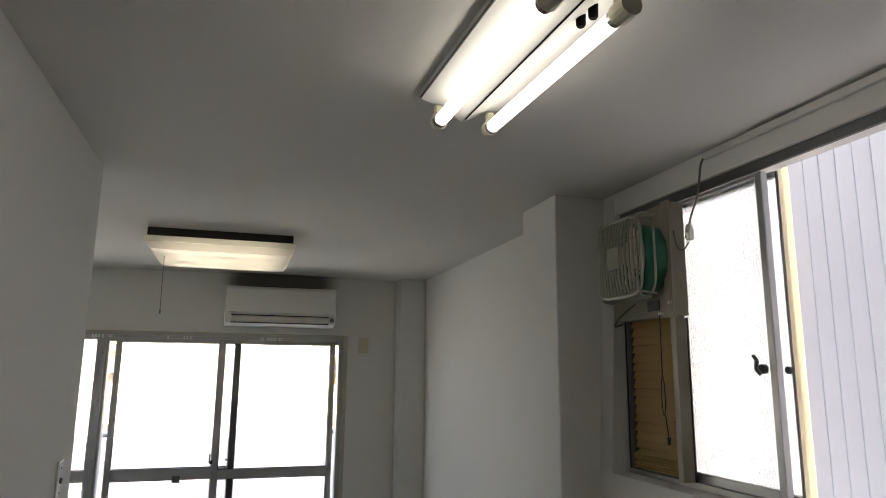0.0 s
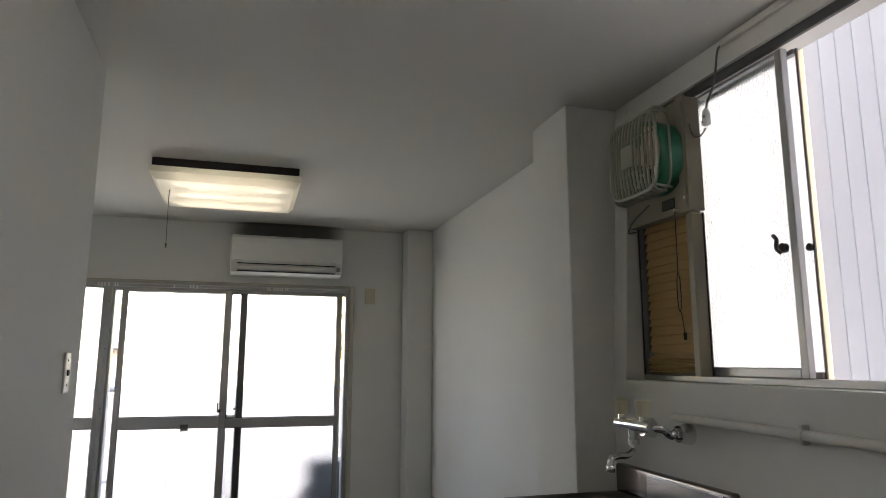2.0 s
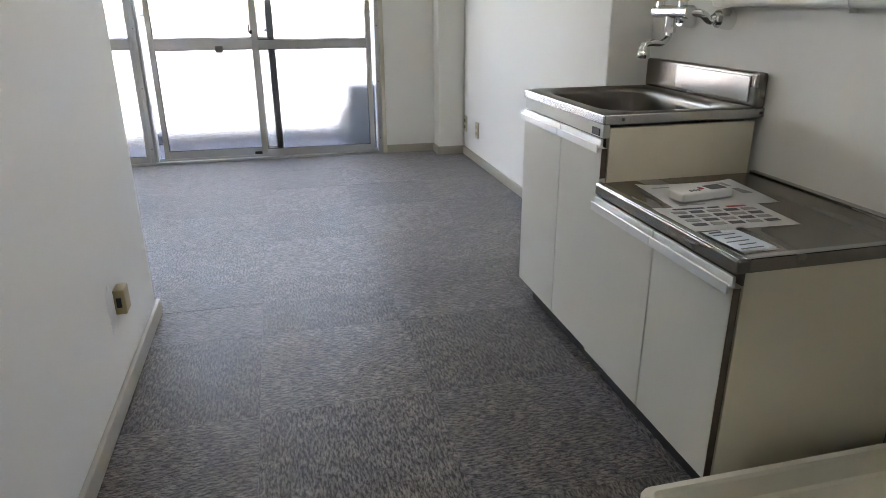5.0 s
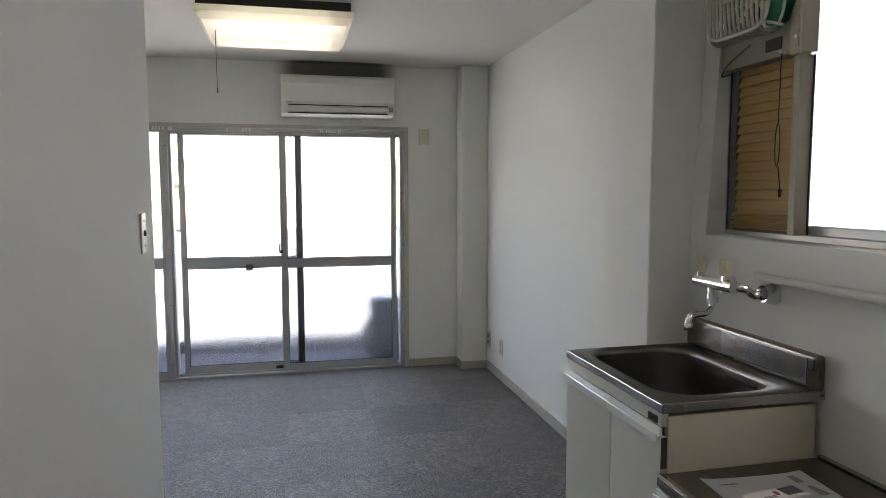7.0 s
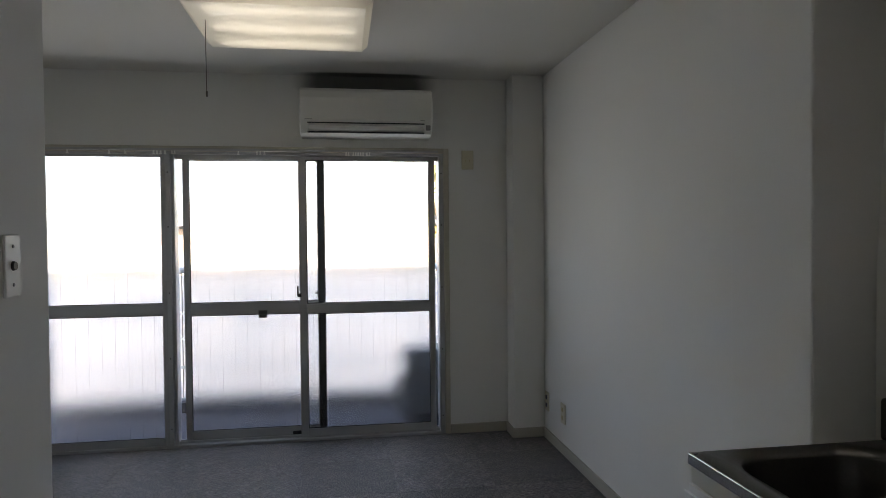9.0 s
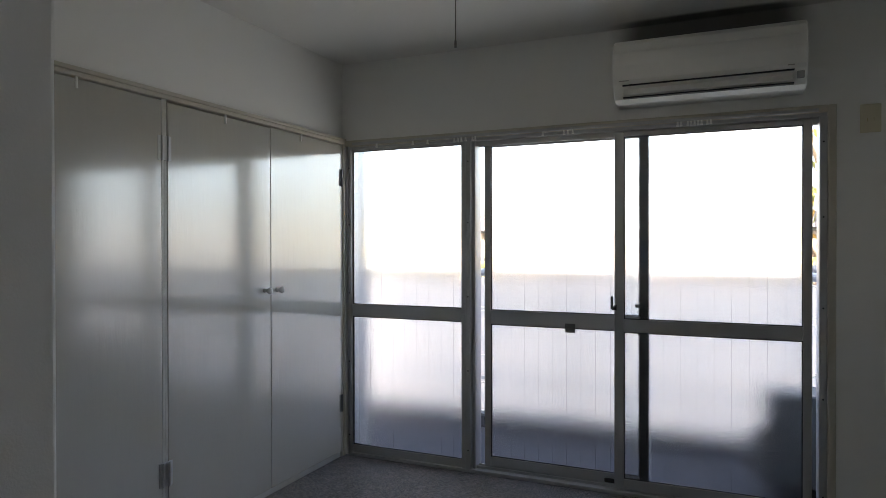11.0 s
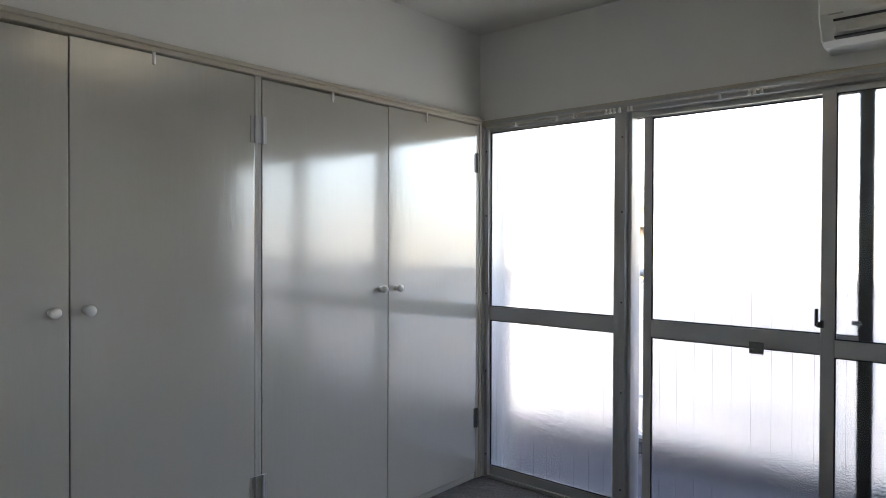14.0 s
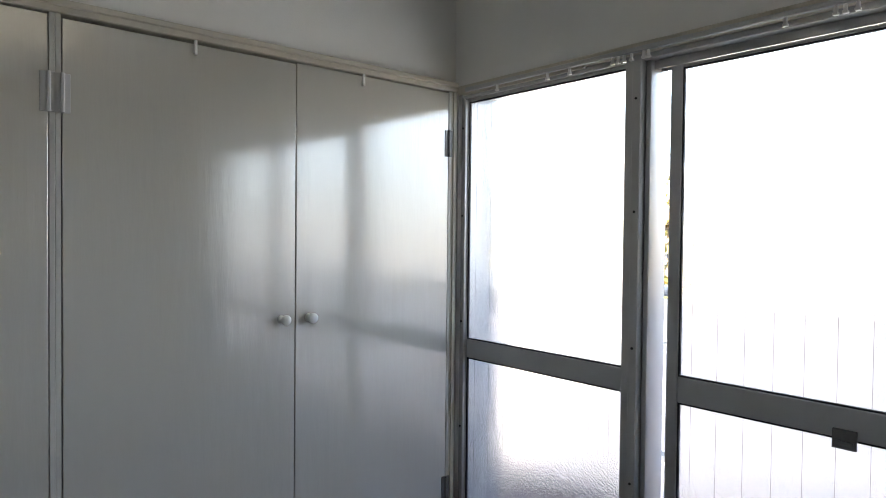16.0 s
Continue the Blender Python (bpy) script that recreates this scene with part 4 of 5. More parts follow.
SY0, SY1, SZ = 1.791, 2.385, 0.811
base = Vector(((CX0 + XK0) / 2, (SY0 + SY1) / 2, 0))
su = thing("sink_cabinet", base, "cream sink cabinet with two doors and aluminium grips", "cabinet")
for y in (SY0 + 0.002, SY1 - 0.018):
    part("side_panel", box(B(), CX0 + 0.02, XK0 - 0.025, y, y + 0.018, 0.098, 0.773, 0.001), M_CABSIDE, su, "yellowed cream side panel")
part("back_panel", box(B(), XK0 - 0.035, XK0 - 0.025, SY0 + 0.02, SY1 - 0.018, 0.098, 0.773), M_CABSIDE, su)
part("bottom_panel", box(B(), CX0 + 0.02, XK0 - 0.035, SY0 + 0.02, SY1 - 0.018, 0.098, 0.116), M_CABSIDE, su)
part("fascia", box(B(), CX0, CX0 + 0.0195, SY0 + 0.002, SY1, 0.746, 0.783, 0.001), M_CAB, su)
part("plinth", box(B(), CX0 + 0.06, XK0 - 0.04, SY0 + 0.004, SY1, 0.0, 0.0975), M_KICK, su, "black recessed plinth")
bm = box(B(), CX0 - 0.003, CX0 + 0.0, SY0 + 0.02, SY0 + 0.065, 0.750, 0.770, 0.0005)
part("badge", bm, M_BLACK, su, "small dark maker's plate")
unit_door(su, CX0, 2.066, SY1, 0.10, 0.718, 0.720, None)
unit_door(su, CX0, SY0 + 0.0005, 2.062, 0.10, 0.718, 0.720, 0.635)
part("gap_strip", box(B(), CX0 + 0.0165, CX0 + 0.0195, SY0 + 0.03, SY1 - 0.004, 0.105, 0.712), M_EDGE, su, "dark strip behind the door joint")


def rounded(x0, x1, y0, y1, r, n=7):
    pts = []
    for cx_, cy_, a0 in ((x1 - r, y1 - r, 0), (x0 + r, y1 - r, 90), (x0 + r, y0 + r, 180), (x1 - r, y0 + r, 270)):
        for k in range(n + 1):
            a = radians(a0 + 90 * k / n)
            pts.append((cx_ + r * math.cos(a), cy_ + r * math.sin(a)))
    return pts


def to_rect(p, x0, x1, y0, y1):
    cx_, cy_ = (x0 + x1) / 2, (y0 + y1) / 2
    dx, dy = p[0] - cx_, p[1] - cy_
    s = min((x1 - x0) / 2 / max(abs(dx), 1e-9), (y1 - y0) / 2 / max(abs(dy), 1e-9))
    return (cx_ + dx * s, cy_ + dy * s)


TX0, TX1, TY0, TY1 = CX0 - 0.006, XK0 - 0.004, SY0 - 0.004, SY1 + 0.004
top = thing("sink", (1.08, 2.09, SZ), "worn stainless steel sink top with raised back panel", "sink")
bm = B()
inn = rounded(0.874, 1.240, 1.840, 2.358, 0.11)
rings = [[(*to_rect(p, TX0 + 0.004, TX1, TY0 + 0.004, TY1 - 0.004), SZ - 0.002) for p in inn]]
rings.append([(*to_rect(p, TX0 + 0.012, TX1, TY0 + 0.012, TY1 - 0.012), SZ + 0.002) for p in inn])
rings.append([(p[0] + 0.018 * (1 if p[0] > 1.064 else -1), p[1] + 0.018 * (1 if p[1] > 2.098 else -1), SZ + 0.0005) for p in inn])
rings.append([(p[0], p[1], SZ - 0.004) for p in inn])
for dz, k in ((0.02, 0.985), (0.09, 0.95), (0.15, 0.91), (0.168, 0.86), (0.174, 0.70), (0.178, 0.12)):
    rings.append([(1.064 + (p[0] - 1.064) * k, 2.098 + (p[1] - 2.098) * k, SZ - dz) for p in inn])
vs = [[bm.verts.new(p) for p in r] for r in rings]
m = len(inn)
for a, c in zip(vs, vs[1:]):
    for k in range(m):
        bm.faces.new((a[k], a[(k + 1) % m], c[(k + 1) % m], c[k]))
bm.faces.new(vs[-1])
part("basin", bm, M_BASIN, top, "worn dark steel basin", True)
bm = B()
box(bm, TX0, TX0 + 0.006, TY0, TY1, SZ - 0.027, SZ - 0.002, 0.002, 2)
box(bm, TX0 + 0.006, TX1, TY0, TY0 + 0.005, SZ - 0.028, SZ - 0.002, 0.002, 2)
box(bm, TX0 + 0.006, TX1, TY1 - 0.005, TY1, SZ - 0.028, SZ - 0.002, 0.002, 2)
part("front_edge", bm, M_STEEL, top, "folded steel edge")
bm = B()
box(bm, XK0 - 0.040, XK0 - 0.004, TY0, TY1, SZ - 0.002, 0.907, 0.010, 3)
part("back_panel", bm, M_STEELD, top)
bm = B()
box(bm, XK0 - 0.044, XK0 - 0.039, TY0 + 0.03, TY1 - 0.20, SZ + 0.012, 0.897, 0.003, 2)
part("splash_plate", bm, M_STEEL, top, "polished steel strip")
bm = B()
cyl(bm, (1.064, 2.098, SZ - 0.178), (1.064, 2.098, SZ - 0.172), 0.055, 0.05, 24)
part("drain", bm, M_STEEL, top)
part("overflow_slot", box(B(), 1.2275, 1.233, 1.95, 2.085, SZ - 0.040, SZ - 0.031), M_BLACK, top, "dark overflow slot")
for x in (0.88, 1.31):
    part("rivet", cyl(B(), (x, TY0 - 0.002, SZ - 0.015), (x, TY0 + 0.001, SZ - 0.015), 0.004, n=10), M_ALUD, top)

LY0_, LY1_, LZ = 1.180, 1.787, 0.624
CX1 = CX0 - 0.006              # this unit stands a little further out
base2 = Vector(((CX1 + XK0) / 2, (LY0_ + LY1_) / 2, 0))
lu = thing("stove_cabinet", base2, "low cream stove cabinet with two doors and grips", "cabinet")
part("body", box(B(), CX1 + 0.02, XK0 - 0.025, LY0_ + 0.004, LY1_, 0.098, LZ - 0.031), M_CABSIDE, lu, "yellowed cream carcass")
part("plinth", box(B(), CX1 + 0.06, XK0 - 0.04, LY0_ + 0.006, LY1_, 0.0, 0.0975), M_KICK, lu, "black recessed plinth")
unit_door(lu, CX1, 1.4825, LY1_ + 0.003, 0.10, 0.560, 0.562, None)
unit_door(lu, CX1, LY0_ + 0.006, 1.4785, 0.10, 0.560, 0.562, 0.102)
part("gap_strip", box(B(), CX1 + 0.0165, CX1 + 0.0195, LY0_ + 0.03, LY1_ - 0.004, 0.105, 0.555), M_EDGE, lu, "dark strip behind the door joint")
bm = box(B(), CX1 + 0.016, CX1 + 0.0195, LY0_ + 0.004, LY1_, 0.565, LZ - 0.031)
part("fascia", bm, M_EDGE, lu)
ct = thing("steel_counter", (1.08, 1.48, LZ), "worn stainless steel counter on the low cabinet", "counter")
bm = B()
box(bm, CX1 - 0.008, XK0 - 0.004, LY0_ - 0.003, LY1_ + 0.001, LZ - 0.03, LZ, 0.004, 2)
part("top_sheet", bm, M_STEELD, ct)
bm = B()
box(bm, CX1 - 0.007, CX1 + 0.010, LY0_ - 0.002, LY1_, LZ + 0.0003, LZ + 0.0035, 0.0015, 2)
box(bm, CX1 + 0.0105, XK0 - 0.03, LY0_ - 0.002, LY0_ + 0.014, LZ + 0.0003, LZ + 0.0035, 0.0015, 2)
part("raised_rim", bm, M_STEEL, ct, "bright raised steel rim")
part("back_rim", box(B(), XK0 - 0.024, XK0 - 0.0045, LY0_, LY1_, LZ + 0.0003, LZ + 0.006, 0.002, 2), M_STEEL, ct)
for x in (0.96, 1.20):
    part("rivet", cyl(B(), (x, LY0_ - 0.005, LZ - 0.016), (x, LY0_ - 0.001, LZ - 0.016), 0.004, n=10), M_ALUD, ct)
part("gap_filler", box(B(), XK0 - 0.025, XK0 - 0.0035, LY0_ - 0.002, LY1_, 0.0, LZ - 0.031), M_KICK, lu)

# ---- tap ----
tap = thing("tap", (XK0, 2.13, 1.04), "chrome wall-mounted two-handle tap with ivory knobs", "tap")
BXT, BZ = 1.200, 1.066
bm = B()
cyl(bm, (BXT, 2.020, BZ), (BXT, 2.210, BZ), 0.020, n=20)
cyl(bm, (BXT, 2.210, BZ), (BXT, 2.220, BZ), 0.020, 0.013, 20)
cyl(bm, (BXT, 2.125, BZ - 0.05), (BXT, 2.125, BZ), 0.016, n=16)
cyl(bm, (BXT, 2.125, BZ - 0.062), (BXT, 2.125, BZ - 0.045), 0.019, n=8)
part("body", bm, M_CHROME, tap, smooth=False)
for y, yw in ((2.035, 2.005), (2.190, 2.205)):
    bm = B()
    tube(bm, curve_pts([(BXT, y, BZ - 0.002), (BXT + 0.035, y - 0.02 if y < 2.1 else y, BZ - 0.006), (BXT + 0.06, (y + yw) / 2 - 0.01, BZ - 0.025), (XK0 - 0.05, yw, 1.046), (XK0 - 0.03, yw, 1.046)], 5), 0.012, 12)
    cyl(bm, (XK0 - 0.055, yw, 1.046), (XK0 - 0.035, yw, 1.046), 0.018, n=6)
    part("leg", bm, M_CHROME, tap)
    bm = B()
    cyl(bm, (XK0 - 0.042, yw, 1.046), (XK0 - 0.0005, yw, 1.046), 0.026, 0.034, 24)
    part("flange", bm, M_CHROME, tap)
for y in (2.065, 2.190):
    bm = B()
    cyl(bm, (BXT, y, BZ + 0.015), (BXT, y, BZ + 0.034), 0.014, 0.012, 14)
    part("valve", bm, M_CHROME, tap)
    bm = B()
    cyl(bm, (BXT, y, BZ + 0.030), (BXT, y, BZ + 0.080), 0.019, 0.026, 8)
    bmesh.ops.bevel(bm, geom=bm.edges[:], offset=0.003, segments=2, affect="EDGES")
    part("knob", bm, M_IVORY, tap, "ivory plastic knob")
bm = B()
tube(bm, curve_pts([(BXT, 2.125, BZ - 0.05), (BXT - 0.005, 2.123, BZ - 0.078), (BXT - 0.035, 2.11, BZ - 0.092), (BXT - 0.08, 2.09, BZ - 0.090), (BXT - 0.112, 2.077, BZ - 0.096), (BXT - 0.118, 2.075, BZ - 0.122)], 6), 0.0105, 14)
cyl(bm, (BXT - 0.118, 2.075, BZ - 0.135), (BXT - 0.1165, 2.075, BZ - 0.112), 0.0135, n=14)
part("spout", bm, M_CHROME, tap, smooth=True)

pipe = thing("wall_pipe", (XK0, 1.4, 1.065), "painted water pipe running along the kitchen wall", "pipe")
bm = B()
tube(bm, curve_pts([(XK0 - 0.02, YB + 0.01, 1.082), (XK0 - 0.02, 0.6, 1.086), (XK0 - 0.02, 1.5, 1.090), (XK0 - 0.018, 1.95, 1.092), (XK0 - 0.002, 2.08, 1.092)], 6), 0.013, 12)
part("pipe_run", bm, M_PIPE, pipe, smooth=True)
for y in (1.541, 0.5):
    bm = B()
    cyl(bm, (XK0 - 0.02, y - 0.008, 1.0895), (XK0 - 0.02, y + 0.008, 1.0895), 0.0155, n=14)
    box(bm, XK0 - 0.024, XK0 - 0.0005, y - 0.005, y + 0.005, 1.066, 1.114, 0.001)
    part("bracket", bm, M_PIPE, pipe)


# ---- papers on the counter ----
def sheet(name, centre, w, h, angle, z, label, curl=0.004):
    """A slightly curled sheet lying flat: w runs along the counter's depth."""
    s = thing(name, (centre[0], centre[1], z), label, "leaflet")
    b = B()
    nx, ny = 8, 8
    g = [[b.verts.new(((i / nx - 0.5) * w, (j / ny - 0.5) * h, curl * ((abs(i / nx - 0.5) * 2) ** 4 * (j / ny)) + 0.0005)) for j in range(ny + 1)] for i in range(nx + 1)]
    for i in range(nx):
        for j in range(ny):
            b.faces.new((g[i][j], g[i + 1][j], g[i + 1][j + 1], g[i][j + 1]))
    bmesh.ops.solidify(b, geom=b.faces[:], thickness=0.0008)
    s.rotation_euler = (0, 0, radians(angle))
    ob = new("sheet", finish(b, "sheet", M_PAPER))
    ob.parent = s
    return s


def ink(host, name, rects, m):
    for x0, x1, y0, y1 in rects:
        ob = new(name, finish(box(B(), x0, x1, y0, y1, 0.0015, 0.0024), name, m))
        ob.parent = host


bag = sheet("plastic_sleeve", (1.033, 1.612), 0.285, 0.215, -3, LZ + 0.0005, "white paper in a clear sleeve under a remote control", 0.006)
ink(bag, "print_block", [(0.09, 0.13, 0.05, 0.09), (0.10, 0.128, -0.02, 0.03)], M_INKM)
ink(bag, "print_line", [(-0.13, -0.06, 0.07, 0.074), (-0.12, -0.05, -0.09, -0.086)], M_INKM)
fl = sheet("printed_flyer", (0.960, 1.428), 0.272, 0.172, -3, LZ + 0.0008, "white flyer printed with rows of small pictures", 0.003)
rects, dark = [], []
for r in range(4):
    for c_ in range(5):
        x = -0.105 + c_ * 0.045
        y = -0.055 + r * 0.03
        (rects if (r * 3 + c_) % 2 else dark).append((x, x + 0.034, y, y + 0.016))
ink(fl, "picture_block", rects, M_INKM)
ink(fl, "picture_block", dark, M_INK)
ink(fl, "title_bar", [(-0.09, -0.01, 0.064, 0.072), (0.0, 0.03, 0.064, 0.072)], M_INK)
ink(fl, "title_bar", [(0.05, 0.10, 0.062, 0.072)], M_INKR)
bl = sheet("blue_leaflet", (0.886, 1.275), 0.085, 0.135, 4, LZ + 0.0006, "small pale blue leaflet with printed lines", 0.002)
ink(bl, "tint_block", [(-0.043, 0.043, -0.058, 0.05)], M_INKB)
ink(bl, "title_bar", [(-0.03, 0.0, 0.052, 0.058)], M_INK)
for k in range(5):
    ob = new("text_line", finish(box(B(), -0.035 + 0.012 * (k % 2), 0.02, -0.05 + 0.021 * k, -0.046 + 0.021 * k, 0.0026, 0.0032), "text_line", M_INK))
    ob.parent = bl

rc = thing("remote_control", (1.000, 1.574, LZ + 0.004), "white air conditioner remote with dark display", "remote control")
rc.rotation_euler = (0, 0, radians(8))


def loose(name, b, m, host, label=""):
    ob = new(name, finish(b, name, m))
    ob.parent = host
    return tagged(ob, label)


loose("case", box(B(), -0.085, 0.075, -0.028, 0.028, 0.0, 0.024, 0.006, 3), M_WHITE, rc)
loose("display", box(B(), 0.012, 0.062, -0.018, 0.018, 0.0235, 0.0252, 0.001), M_INK, rc, "dark display")
loose("button", box(B(), -0.012, -0.002, -0.008, 0.008, 0.0235, 0.0262, 0.001), M_INKR, rc, "red button")
for k in range(3):
    loose("button", box(B(), -0.05 + 0.012 * k, -0.042 + 0.012 * k, -0.015, -0.005, 0.0235, 0.026, 0.001), M_GREY, rc)

# ---- washing machine pan ----
wp = thing("washing_machine_pan", (1.02, 0.88, 0.0), "cream drip pan on a low plywood platform", "drip pan")
part("platform", box(B(), 0.605, XK0 - 0.001, 0.47, 1.118, 0.0, 0.092, 0.003), M_WOODB, wp, "orange-brown plywood platform")
bm = B()
PX0, PX1, PY0, PY1 = 0.618, XK0 - 0.002, 0.49, 1.126
outr = rounded(PX0, PX1, PY0, PY1, 0.02, 4)
rr = [[(x, y, 0.093) for x, y in outr], [(x, y, 0.158) for x, y in outr]]
for k, z in ((0.988, 0.168), (0.945, 0.168), (0.93, 0.160), (0.90, 0.118), (0.88, 0.112)):
    rr.append([((PX0 + PX1) / 2 + (x - (PX0 + PX1) / 2) * k, (PY0 + PY1) / 2 + (y - (PY0 + PY1) / 2) * k, z) for x, y in outr])
vs = [[bm.verts.new(p) for p in r] for r in rr]
for a, c in zip(vs, vs[1:]):
    for k in range(len(outr)):
        bm.faces.new((a[k], a[(k + 1) % len(outr)], c[(k + 1) % len(outr)], c[k]))
bm.faces.new(vs[-1])
bm.faces.new(vs[0][::-1])
part("pan", bm, M_PAN, wp, "cream plastic pan")

# ---- balcony ----
bm = B()
box(bm, -4.5, 3.5, YW + 0.16, 6.5, -0.16, -0.03)
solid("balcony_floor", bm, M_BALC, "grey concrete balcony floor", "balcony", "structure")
bm = B()
box(bm, -1.86, -1.73, YW + 0.16, 5.52, -0.03, 2.35)
solid("balcony_divider", bm, M_CONC, "rendered side wall on the balcony", "wall", "structure")
bm = B()
box(bm, -4.5, 3.5, 6.21, 6.36, -0.03, 0.055, 0.01)
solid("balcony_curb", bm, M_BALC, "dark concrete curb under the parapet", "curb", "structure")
bm = B()
box(bm, 2.9, 3.2, -12, 5.3, -6.0, 5.6)
solid("wall_neighbour", bm, M_NEIGH, "plain rendered wall of the neighbouring house", "wall", "structure")
rail_th = thing("balcony_railing", (0, 6.25, -0.03), "white ironwork balcony railing with rings before an added translucent sheet", "railing")
part("top_rail", cyl(B(), (-4.4, 6.23, 1.04), (3.4, 6.23, 1.04), 0.026, n=14), M_RAIL, rail_th, "blue-grey painted top rail")
# added sheet: dims the view below the rail as the shaded lane would
bm = B()
x, prev = -4.4, None
while x < 3.4:
    for dx, dy in ((0.0, 0.0), (0.080, 0.0), (0.083, 0.012), (0.092, 0.012)):
        v0, v1 = bm.verts.new((x + dx, 6.29 + dy, 0.02)), bm.verts.new((x + dx, 6.29 + dy, 0.995))
        if prev:
            bm.faces.new((prev[0], v0, v1, prev[1]))
        prev = (v0, v1)
    x += 0.095
part("sheet", bm, M_PARAPET, rail_th, "added translucent corrugated sheet that dims the lower panes")
for z in (0.30, 0.06):
    part("cross_bar", box(B(), -4.4, 3.4, 6.226, 6.240, z, z + 0.020), M_RAIL, rail_th, "grey lower bar")
for x in (-3.3, -1.98, -0.62, 0.74, 2.1):
    part("post", box(B(), x - 0.016, x + 0.016, 6.217, 6.247, -0.03, 1.03), M_RAIL, rail_th)
for col in range(17):
    x = -2.45 + 0.245 * col
    for z, rad in ((0.90, 0.105), (0.62, 0.155), (0.18, 0.10)):
        a_ = [2 * math.pi * i / 20 for i in range(21)]
        part("ring", tube(B(), [(x + rad * math.cos(a), 6.233, z + rad * math.sin(a)) for a in a_], 0.0055, 5), M_WHITE, rail_th)
    part("picket", cyl(B(), (x + 0.1225, 6.233, 0.07), (x + 0.1225, 6.233, 1.02), 0.004, n=6), M_CORD, rail_th)

ou = thing("outdoor_unit", (0.9, 5.72, -0.03), "dark grey air conditioner outdoor unit on the balcony", "outdoor unit")
bm = B()
box(bm, 0.51, 1.22, 5.60, 5.86, 0.03, 0.49, 0.012, 2)
part("casing", bm, M_UNIT, ou)
for x in (0.60, 1.12):
    part("foot", box(B(), x - 0.03, x + 0.03, 5.59, 5.87, -0.03, 0.03, 0.004), M_BLACK, ou)
bm = B()
tube(bm, curve_pts([(0.56, 5.68, 0.30), (0.48, 5.66, 0.27), (0.47, 5.64, 0.12), (0.53, 5.62, 0.02)]), 0.03, 10)
part("hose", bm, M_UNIT, ou, "wrapped coolant hose")

# screen outside the kitchen window
sc = thing("privacy_screen", (1.95, 1.0, 0.6), "white corrugated screen outside the kitchen window", "screen")
bm = B()
y = 2.037 - 0.070 * 46
prev = None
while y < 1.985:
    for dy, dx in ((0.0, 0.0), (0.0655, 0.0), (0.0665, 0.004), (0.069, 0.004)):
        v0, v1 = bm.verts.new((1.95 + dx, y + dy, 0.6)), bm.verts.new((1.95 + dx, y + dy, 4.2))
        if prev:
            bm.faces.new((prev[0], v0, v1, prev[1]))
        prev = (v0, v1)
    y += 0.070
part("sheet", bm, M_SCREEN, sc, "pale corrugated sheet")
part("post", box(B(), 1.925, 1.965, 2.040, 2.088, 0.6, 4.2, 0.003), M_IVORY, sc, "cream metal post")
for z in (0.8, 2.6):
    part("arm", box(B(), 1.749, 1.926, 2.049, 2.079, z, z + 0.03), M_IVORY, sc)

# ---- beyond the balcony ----
bm = B()
box(bm, -400, 400, 6.6, 500, -6.2, -6.0)
box(bm, -400, 400, -400, 6.6, -6.2, -6.0)
solid("ground", bm, M_GROUND, "asphalt ground below the building", "ground", "structure")


def apartment(x0, x1, y, z1, storeys):
    h = thing("apartment_building", ((x0 + x1) / 2, y, -6.0), "pale plastered apartment building with grey bands", "building")
    part("wall", box(B(), x0, x1, y, y + 8, -6.0, z1), M_FAC, h)
    # flat band whose dark colour gives the shade under an upper balcony
    part("shade_band", box(B(), x0, x1, y - 1.0, y - 0.91, 0.55, z1 - 0.05), M_TANB, h, "tan band coloured as the shaded underside of an upper balcony")
    for k in range(14):
        x = x0 + 1.0 + 1.75 * k
        w = part("small_window", box(B(), x, x + 1.1, y - 1.012, y - 0.99, 0.66, 1.02), M_ALU, h)
        for a in (0.04, 0.57):
            sub("pane", box(B(), x + a, x + a + 0.49, y - 1.02, y - 1.0125, 0.70, 0.98), M_WINDK, w, "dark window glass")
    part("roof", box(B(), x0 - 0.2, x1 + 0.2, y - 1.15, y + 8.2, z1, z1 + 0.25), M_ROOF, h)
    z = -4.6
    while z < z1 - 1.0:
        part("balcony_band", box(B(), x0, x1, y - 0.9, y - 0.78, z - 1.15, z - 0.25), M_FAC, h)
        part("balcony_slab", box(B(), x0, x1, y - 0.9, y, z - 1.3, z - 1.15), M_FACB, h)
        part("railing", box(B(), x0, x1, y - 0.88, y - 0.84, z - 0.12, z - 0.06), M_RAIL, h)
        x = x0 + 0.7
        while x < x1 - 1.5:
            w = part("window", box(B(), x, x + 1.6, y - 0.03, y + 0.02, z - 1.0, z + 0.85), M_ALU, h)
            for a in (0.05, 0.83):
                p = sub("pane", box(B(), x + a, x + a + 0.72, y - 0.045, y - 0.031, z - 0.95, z + 0.8), M_WINDK, w)
            x += 2.6
        z += 2.7


apartment(-16, 9, 15.0, 1.5, 3)



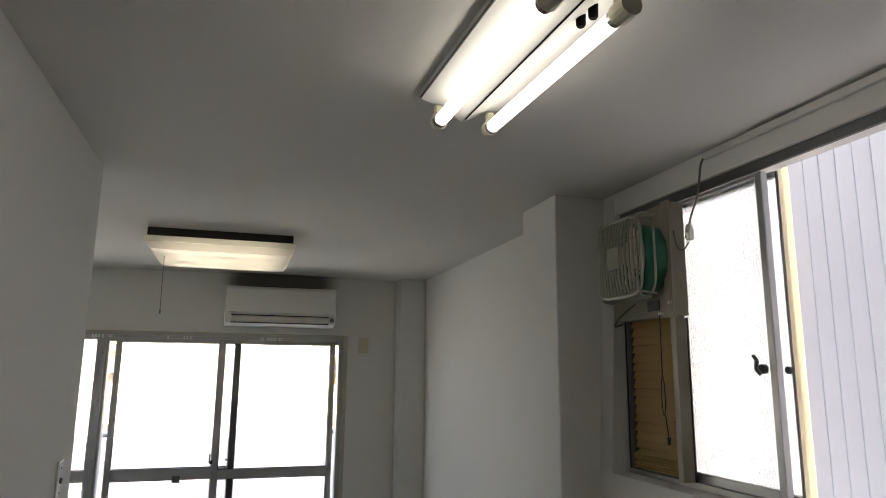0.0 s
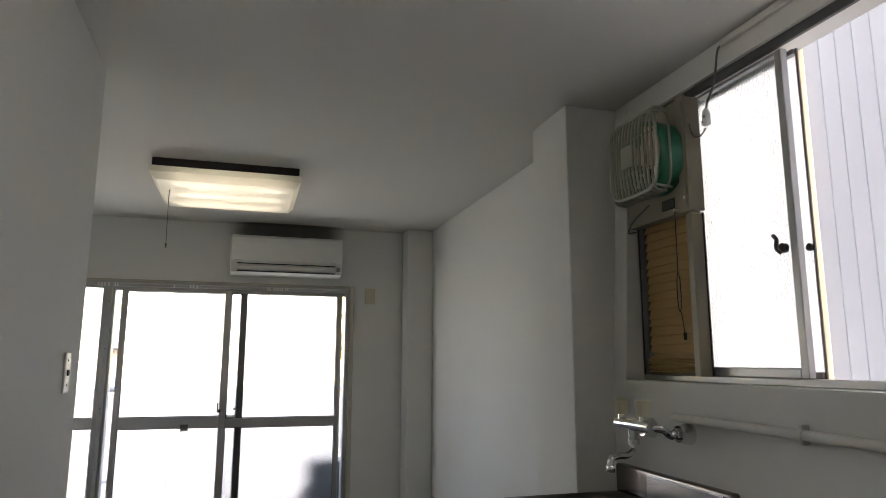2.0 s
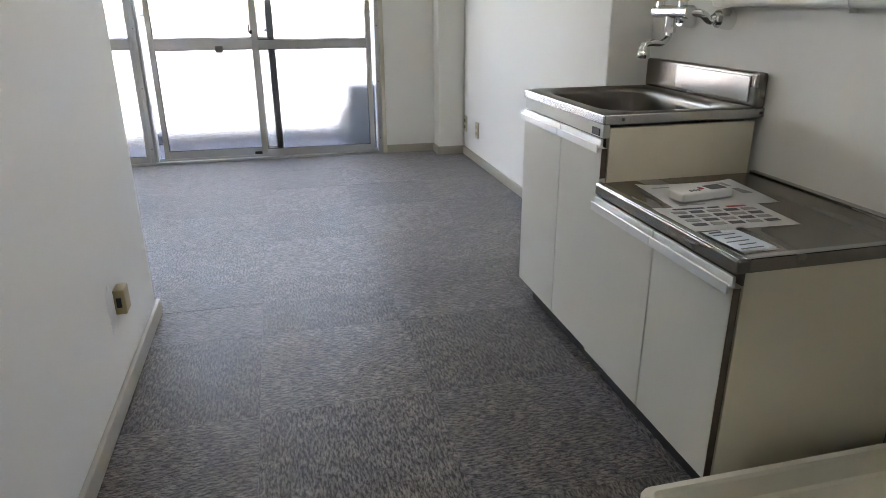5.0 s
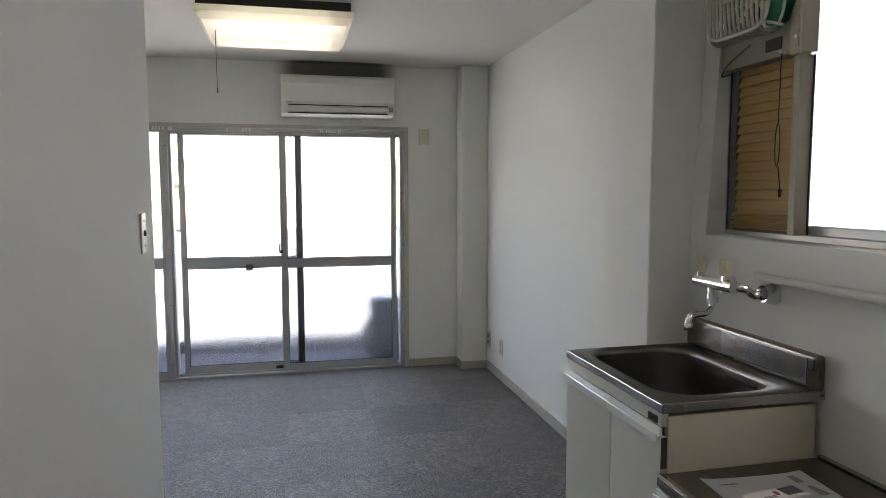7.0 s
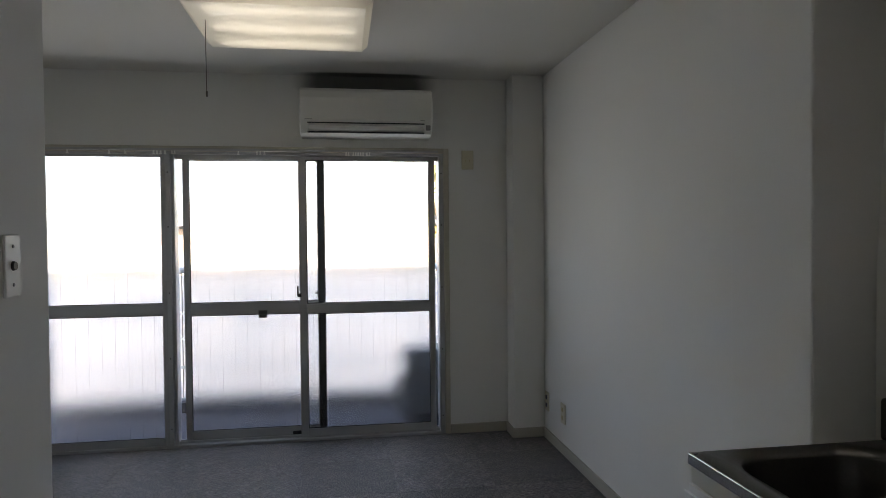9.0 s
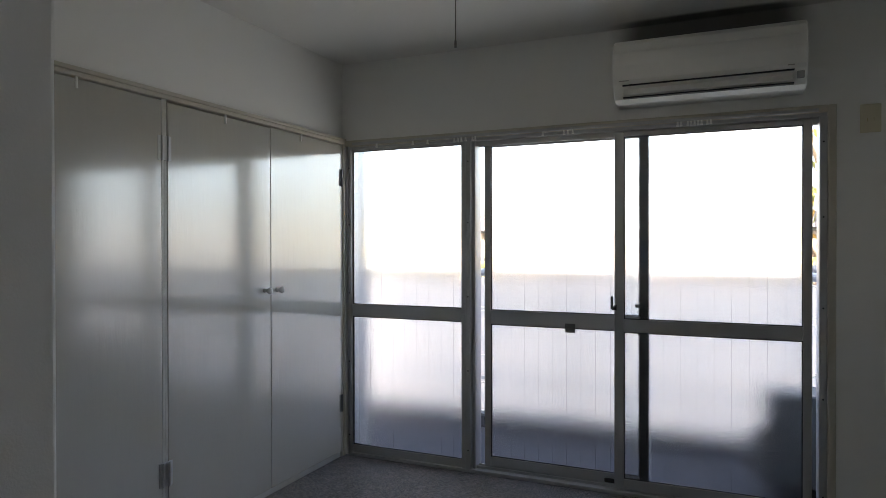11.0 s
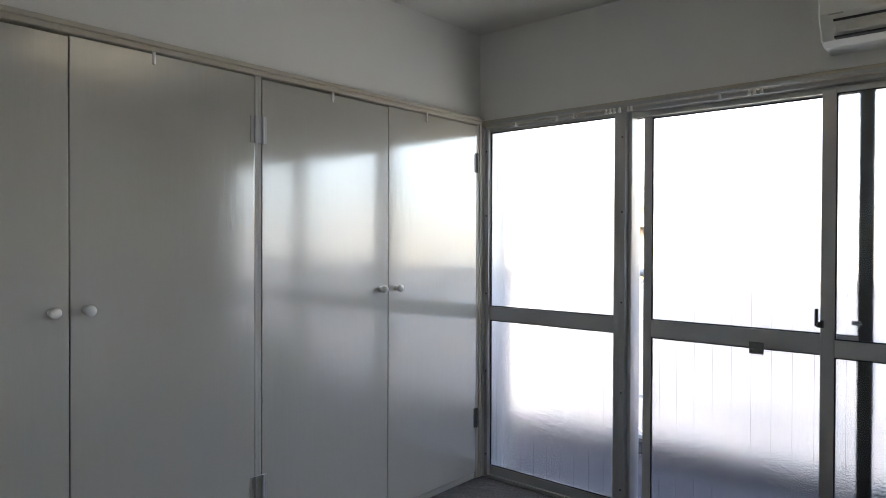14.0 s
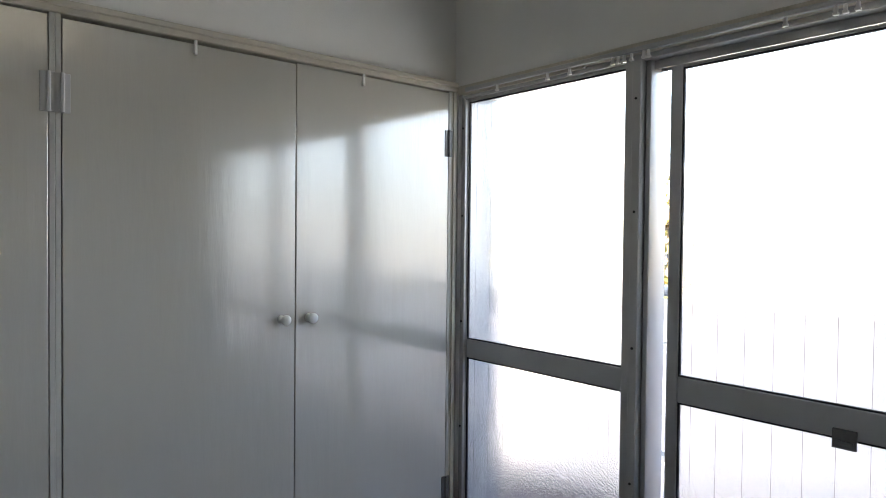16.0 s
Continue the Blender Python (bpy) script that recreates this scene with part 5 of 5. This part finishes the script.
def tree(x, y, z0, height, seed, gold):
    rnd = random.Random(seed)
    t = thing("tree", (x, y, z0), "leafy tree with green and golden autumn leaves", "tree")
    b = B()
    trunk = [(x, y, z0), (x + 0.1, y, z0 + height * 0.35), (x - 0.1, y + 0.1, z0 + height * 0.7)]
    pts = curve_pts(trunk, 4)
    for i, (p, q) in enumerate(zip(pts, pts[1:])):
        cyl(b, p, q, 0.22 * (1 - i / 12), 0.22 * (1 - (i + 1) / 12), 8)
    tips = []
    for k in range(14):
        a, u = rnd.uniform(0, 6.28), rnd.uniform(0.45, 1.0)
        s = Vector((x, y, z0 + height * rnd.uniform(0.35, 0.68)))
        e = Vector((x + math.cos(a) * height * 0.28 * u, y + math.sin(a) * height * 0.28 * u, z0 + height * rnd.uniform(0.6, 1.0)))
        cyl(b, s, e, 0.06, 0.02, 6)
        tips += [s.lerp(e, v) for v in (0.5, 0.75, 1.0)]
    part("trunk", b, M_BARK, t)
    for name, m, cnt in (("crown", M_LEAF, 1500), ("golden_leaves", M_LEAFY, gold)):
        verts, faces = [], []
        for k in range(cnt):
            c = rnd.choice(tips) + Vector((rnd.gauss(0, 0.5), rnd.gauss(0, 0.5), rnd.gauss(0, 0.4)))
            d = Euler((rnd.uniform(0, 6.28), rnd.uniform(0, 6.28), rnd.uniform(0, 6.28))).to_matrix()
            s = rnd.uniform(0.06, 0.13)
            i0 = len(verts)
            verts += [c + d @ Vector(v) * s for v in ((-1, 0, 0), (0, -0.5, 0.1), (1, 0, 0), (0, 0.5, 0.1))]
            faces.append((i0, i0 + 1, i0 + 2, i0 + 3))
        me = bpy.data.meshes.new(name)
        me.from_pydata([tuple(v) for v in verts], [], faces)
        me.materials.append(m)
        o = new(name, me)
        o.parent = t
        o.matrix_parent_inverse = Matrix.Translation((-x, -y, -z0))
        tagged(o, kind="stuff")


tree(-5.5, 13.0, -6.0, 9.5, 3, 1100)
tree(2.6, 13.2, -6.0, 9.5, 5, 500)
tree(-1.2, 24.5, -6.0, 12.0, 7, 600)

# ---- carpet tiles ----
TX, TY, S = 0.35, 2.83, 0.5


def tile(x0, x1, y0, y1, turned):
    """One carpet tile, cut to the room; its pile runs along or across."""
    w, d = (x1 - x0), (y1 - y0)
    if w < 0.015 or d < 0.015:
        return
    if turned:
        w, d = d, w
    key = (round(w, 3), round(d, 3))
    if key not in tile_meshes:
        b = box(B(), -w / 2 + 0.0003, w / 2 - 0.0003, -d / 2 + 0.0003, d / 2 - 0.0003, -0.0115, 0.0)
        tile_meshes[key] = finish(b, "carpet_tile", M_CARPET)
    o = new("carpet_tile", tile_meshes[key])
    o.parent = floor
    o.location = ((x0 + x1) / 2, (y0 + y1) / 2, random.uniform(-0.0006, 0.0006))
    o.rotation_euler = (0, 0, radians(90 * turned + 180 * random.randint(0, 1)))


tile_meshes = {}
for i in range(-6, 4):
    for j in range(-10, 6):
        x0, y0 = TX + i * S, TY + j * S
        for ax0, ax1, ay0, ay1 in ((XL - 0.03, XR, YP, YW + 0.003), (XP, XK0, YB, YP)):
            cx0, cx1 = max(x0, ax0), min(x0 + S, ax1)
            cy0, cy1 = max(y0, ay0), min(y0 + S, ay1)
            if cx1 > cx0 and cy1 > cy0:
                tile(cx0, cx1, cy0, cy1, (i + j) % 2)
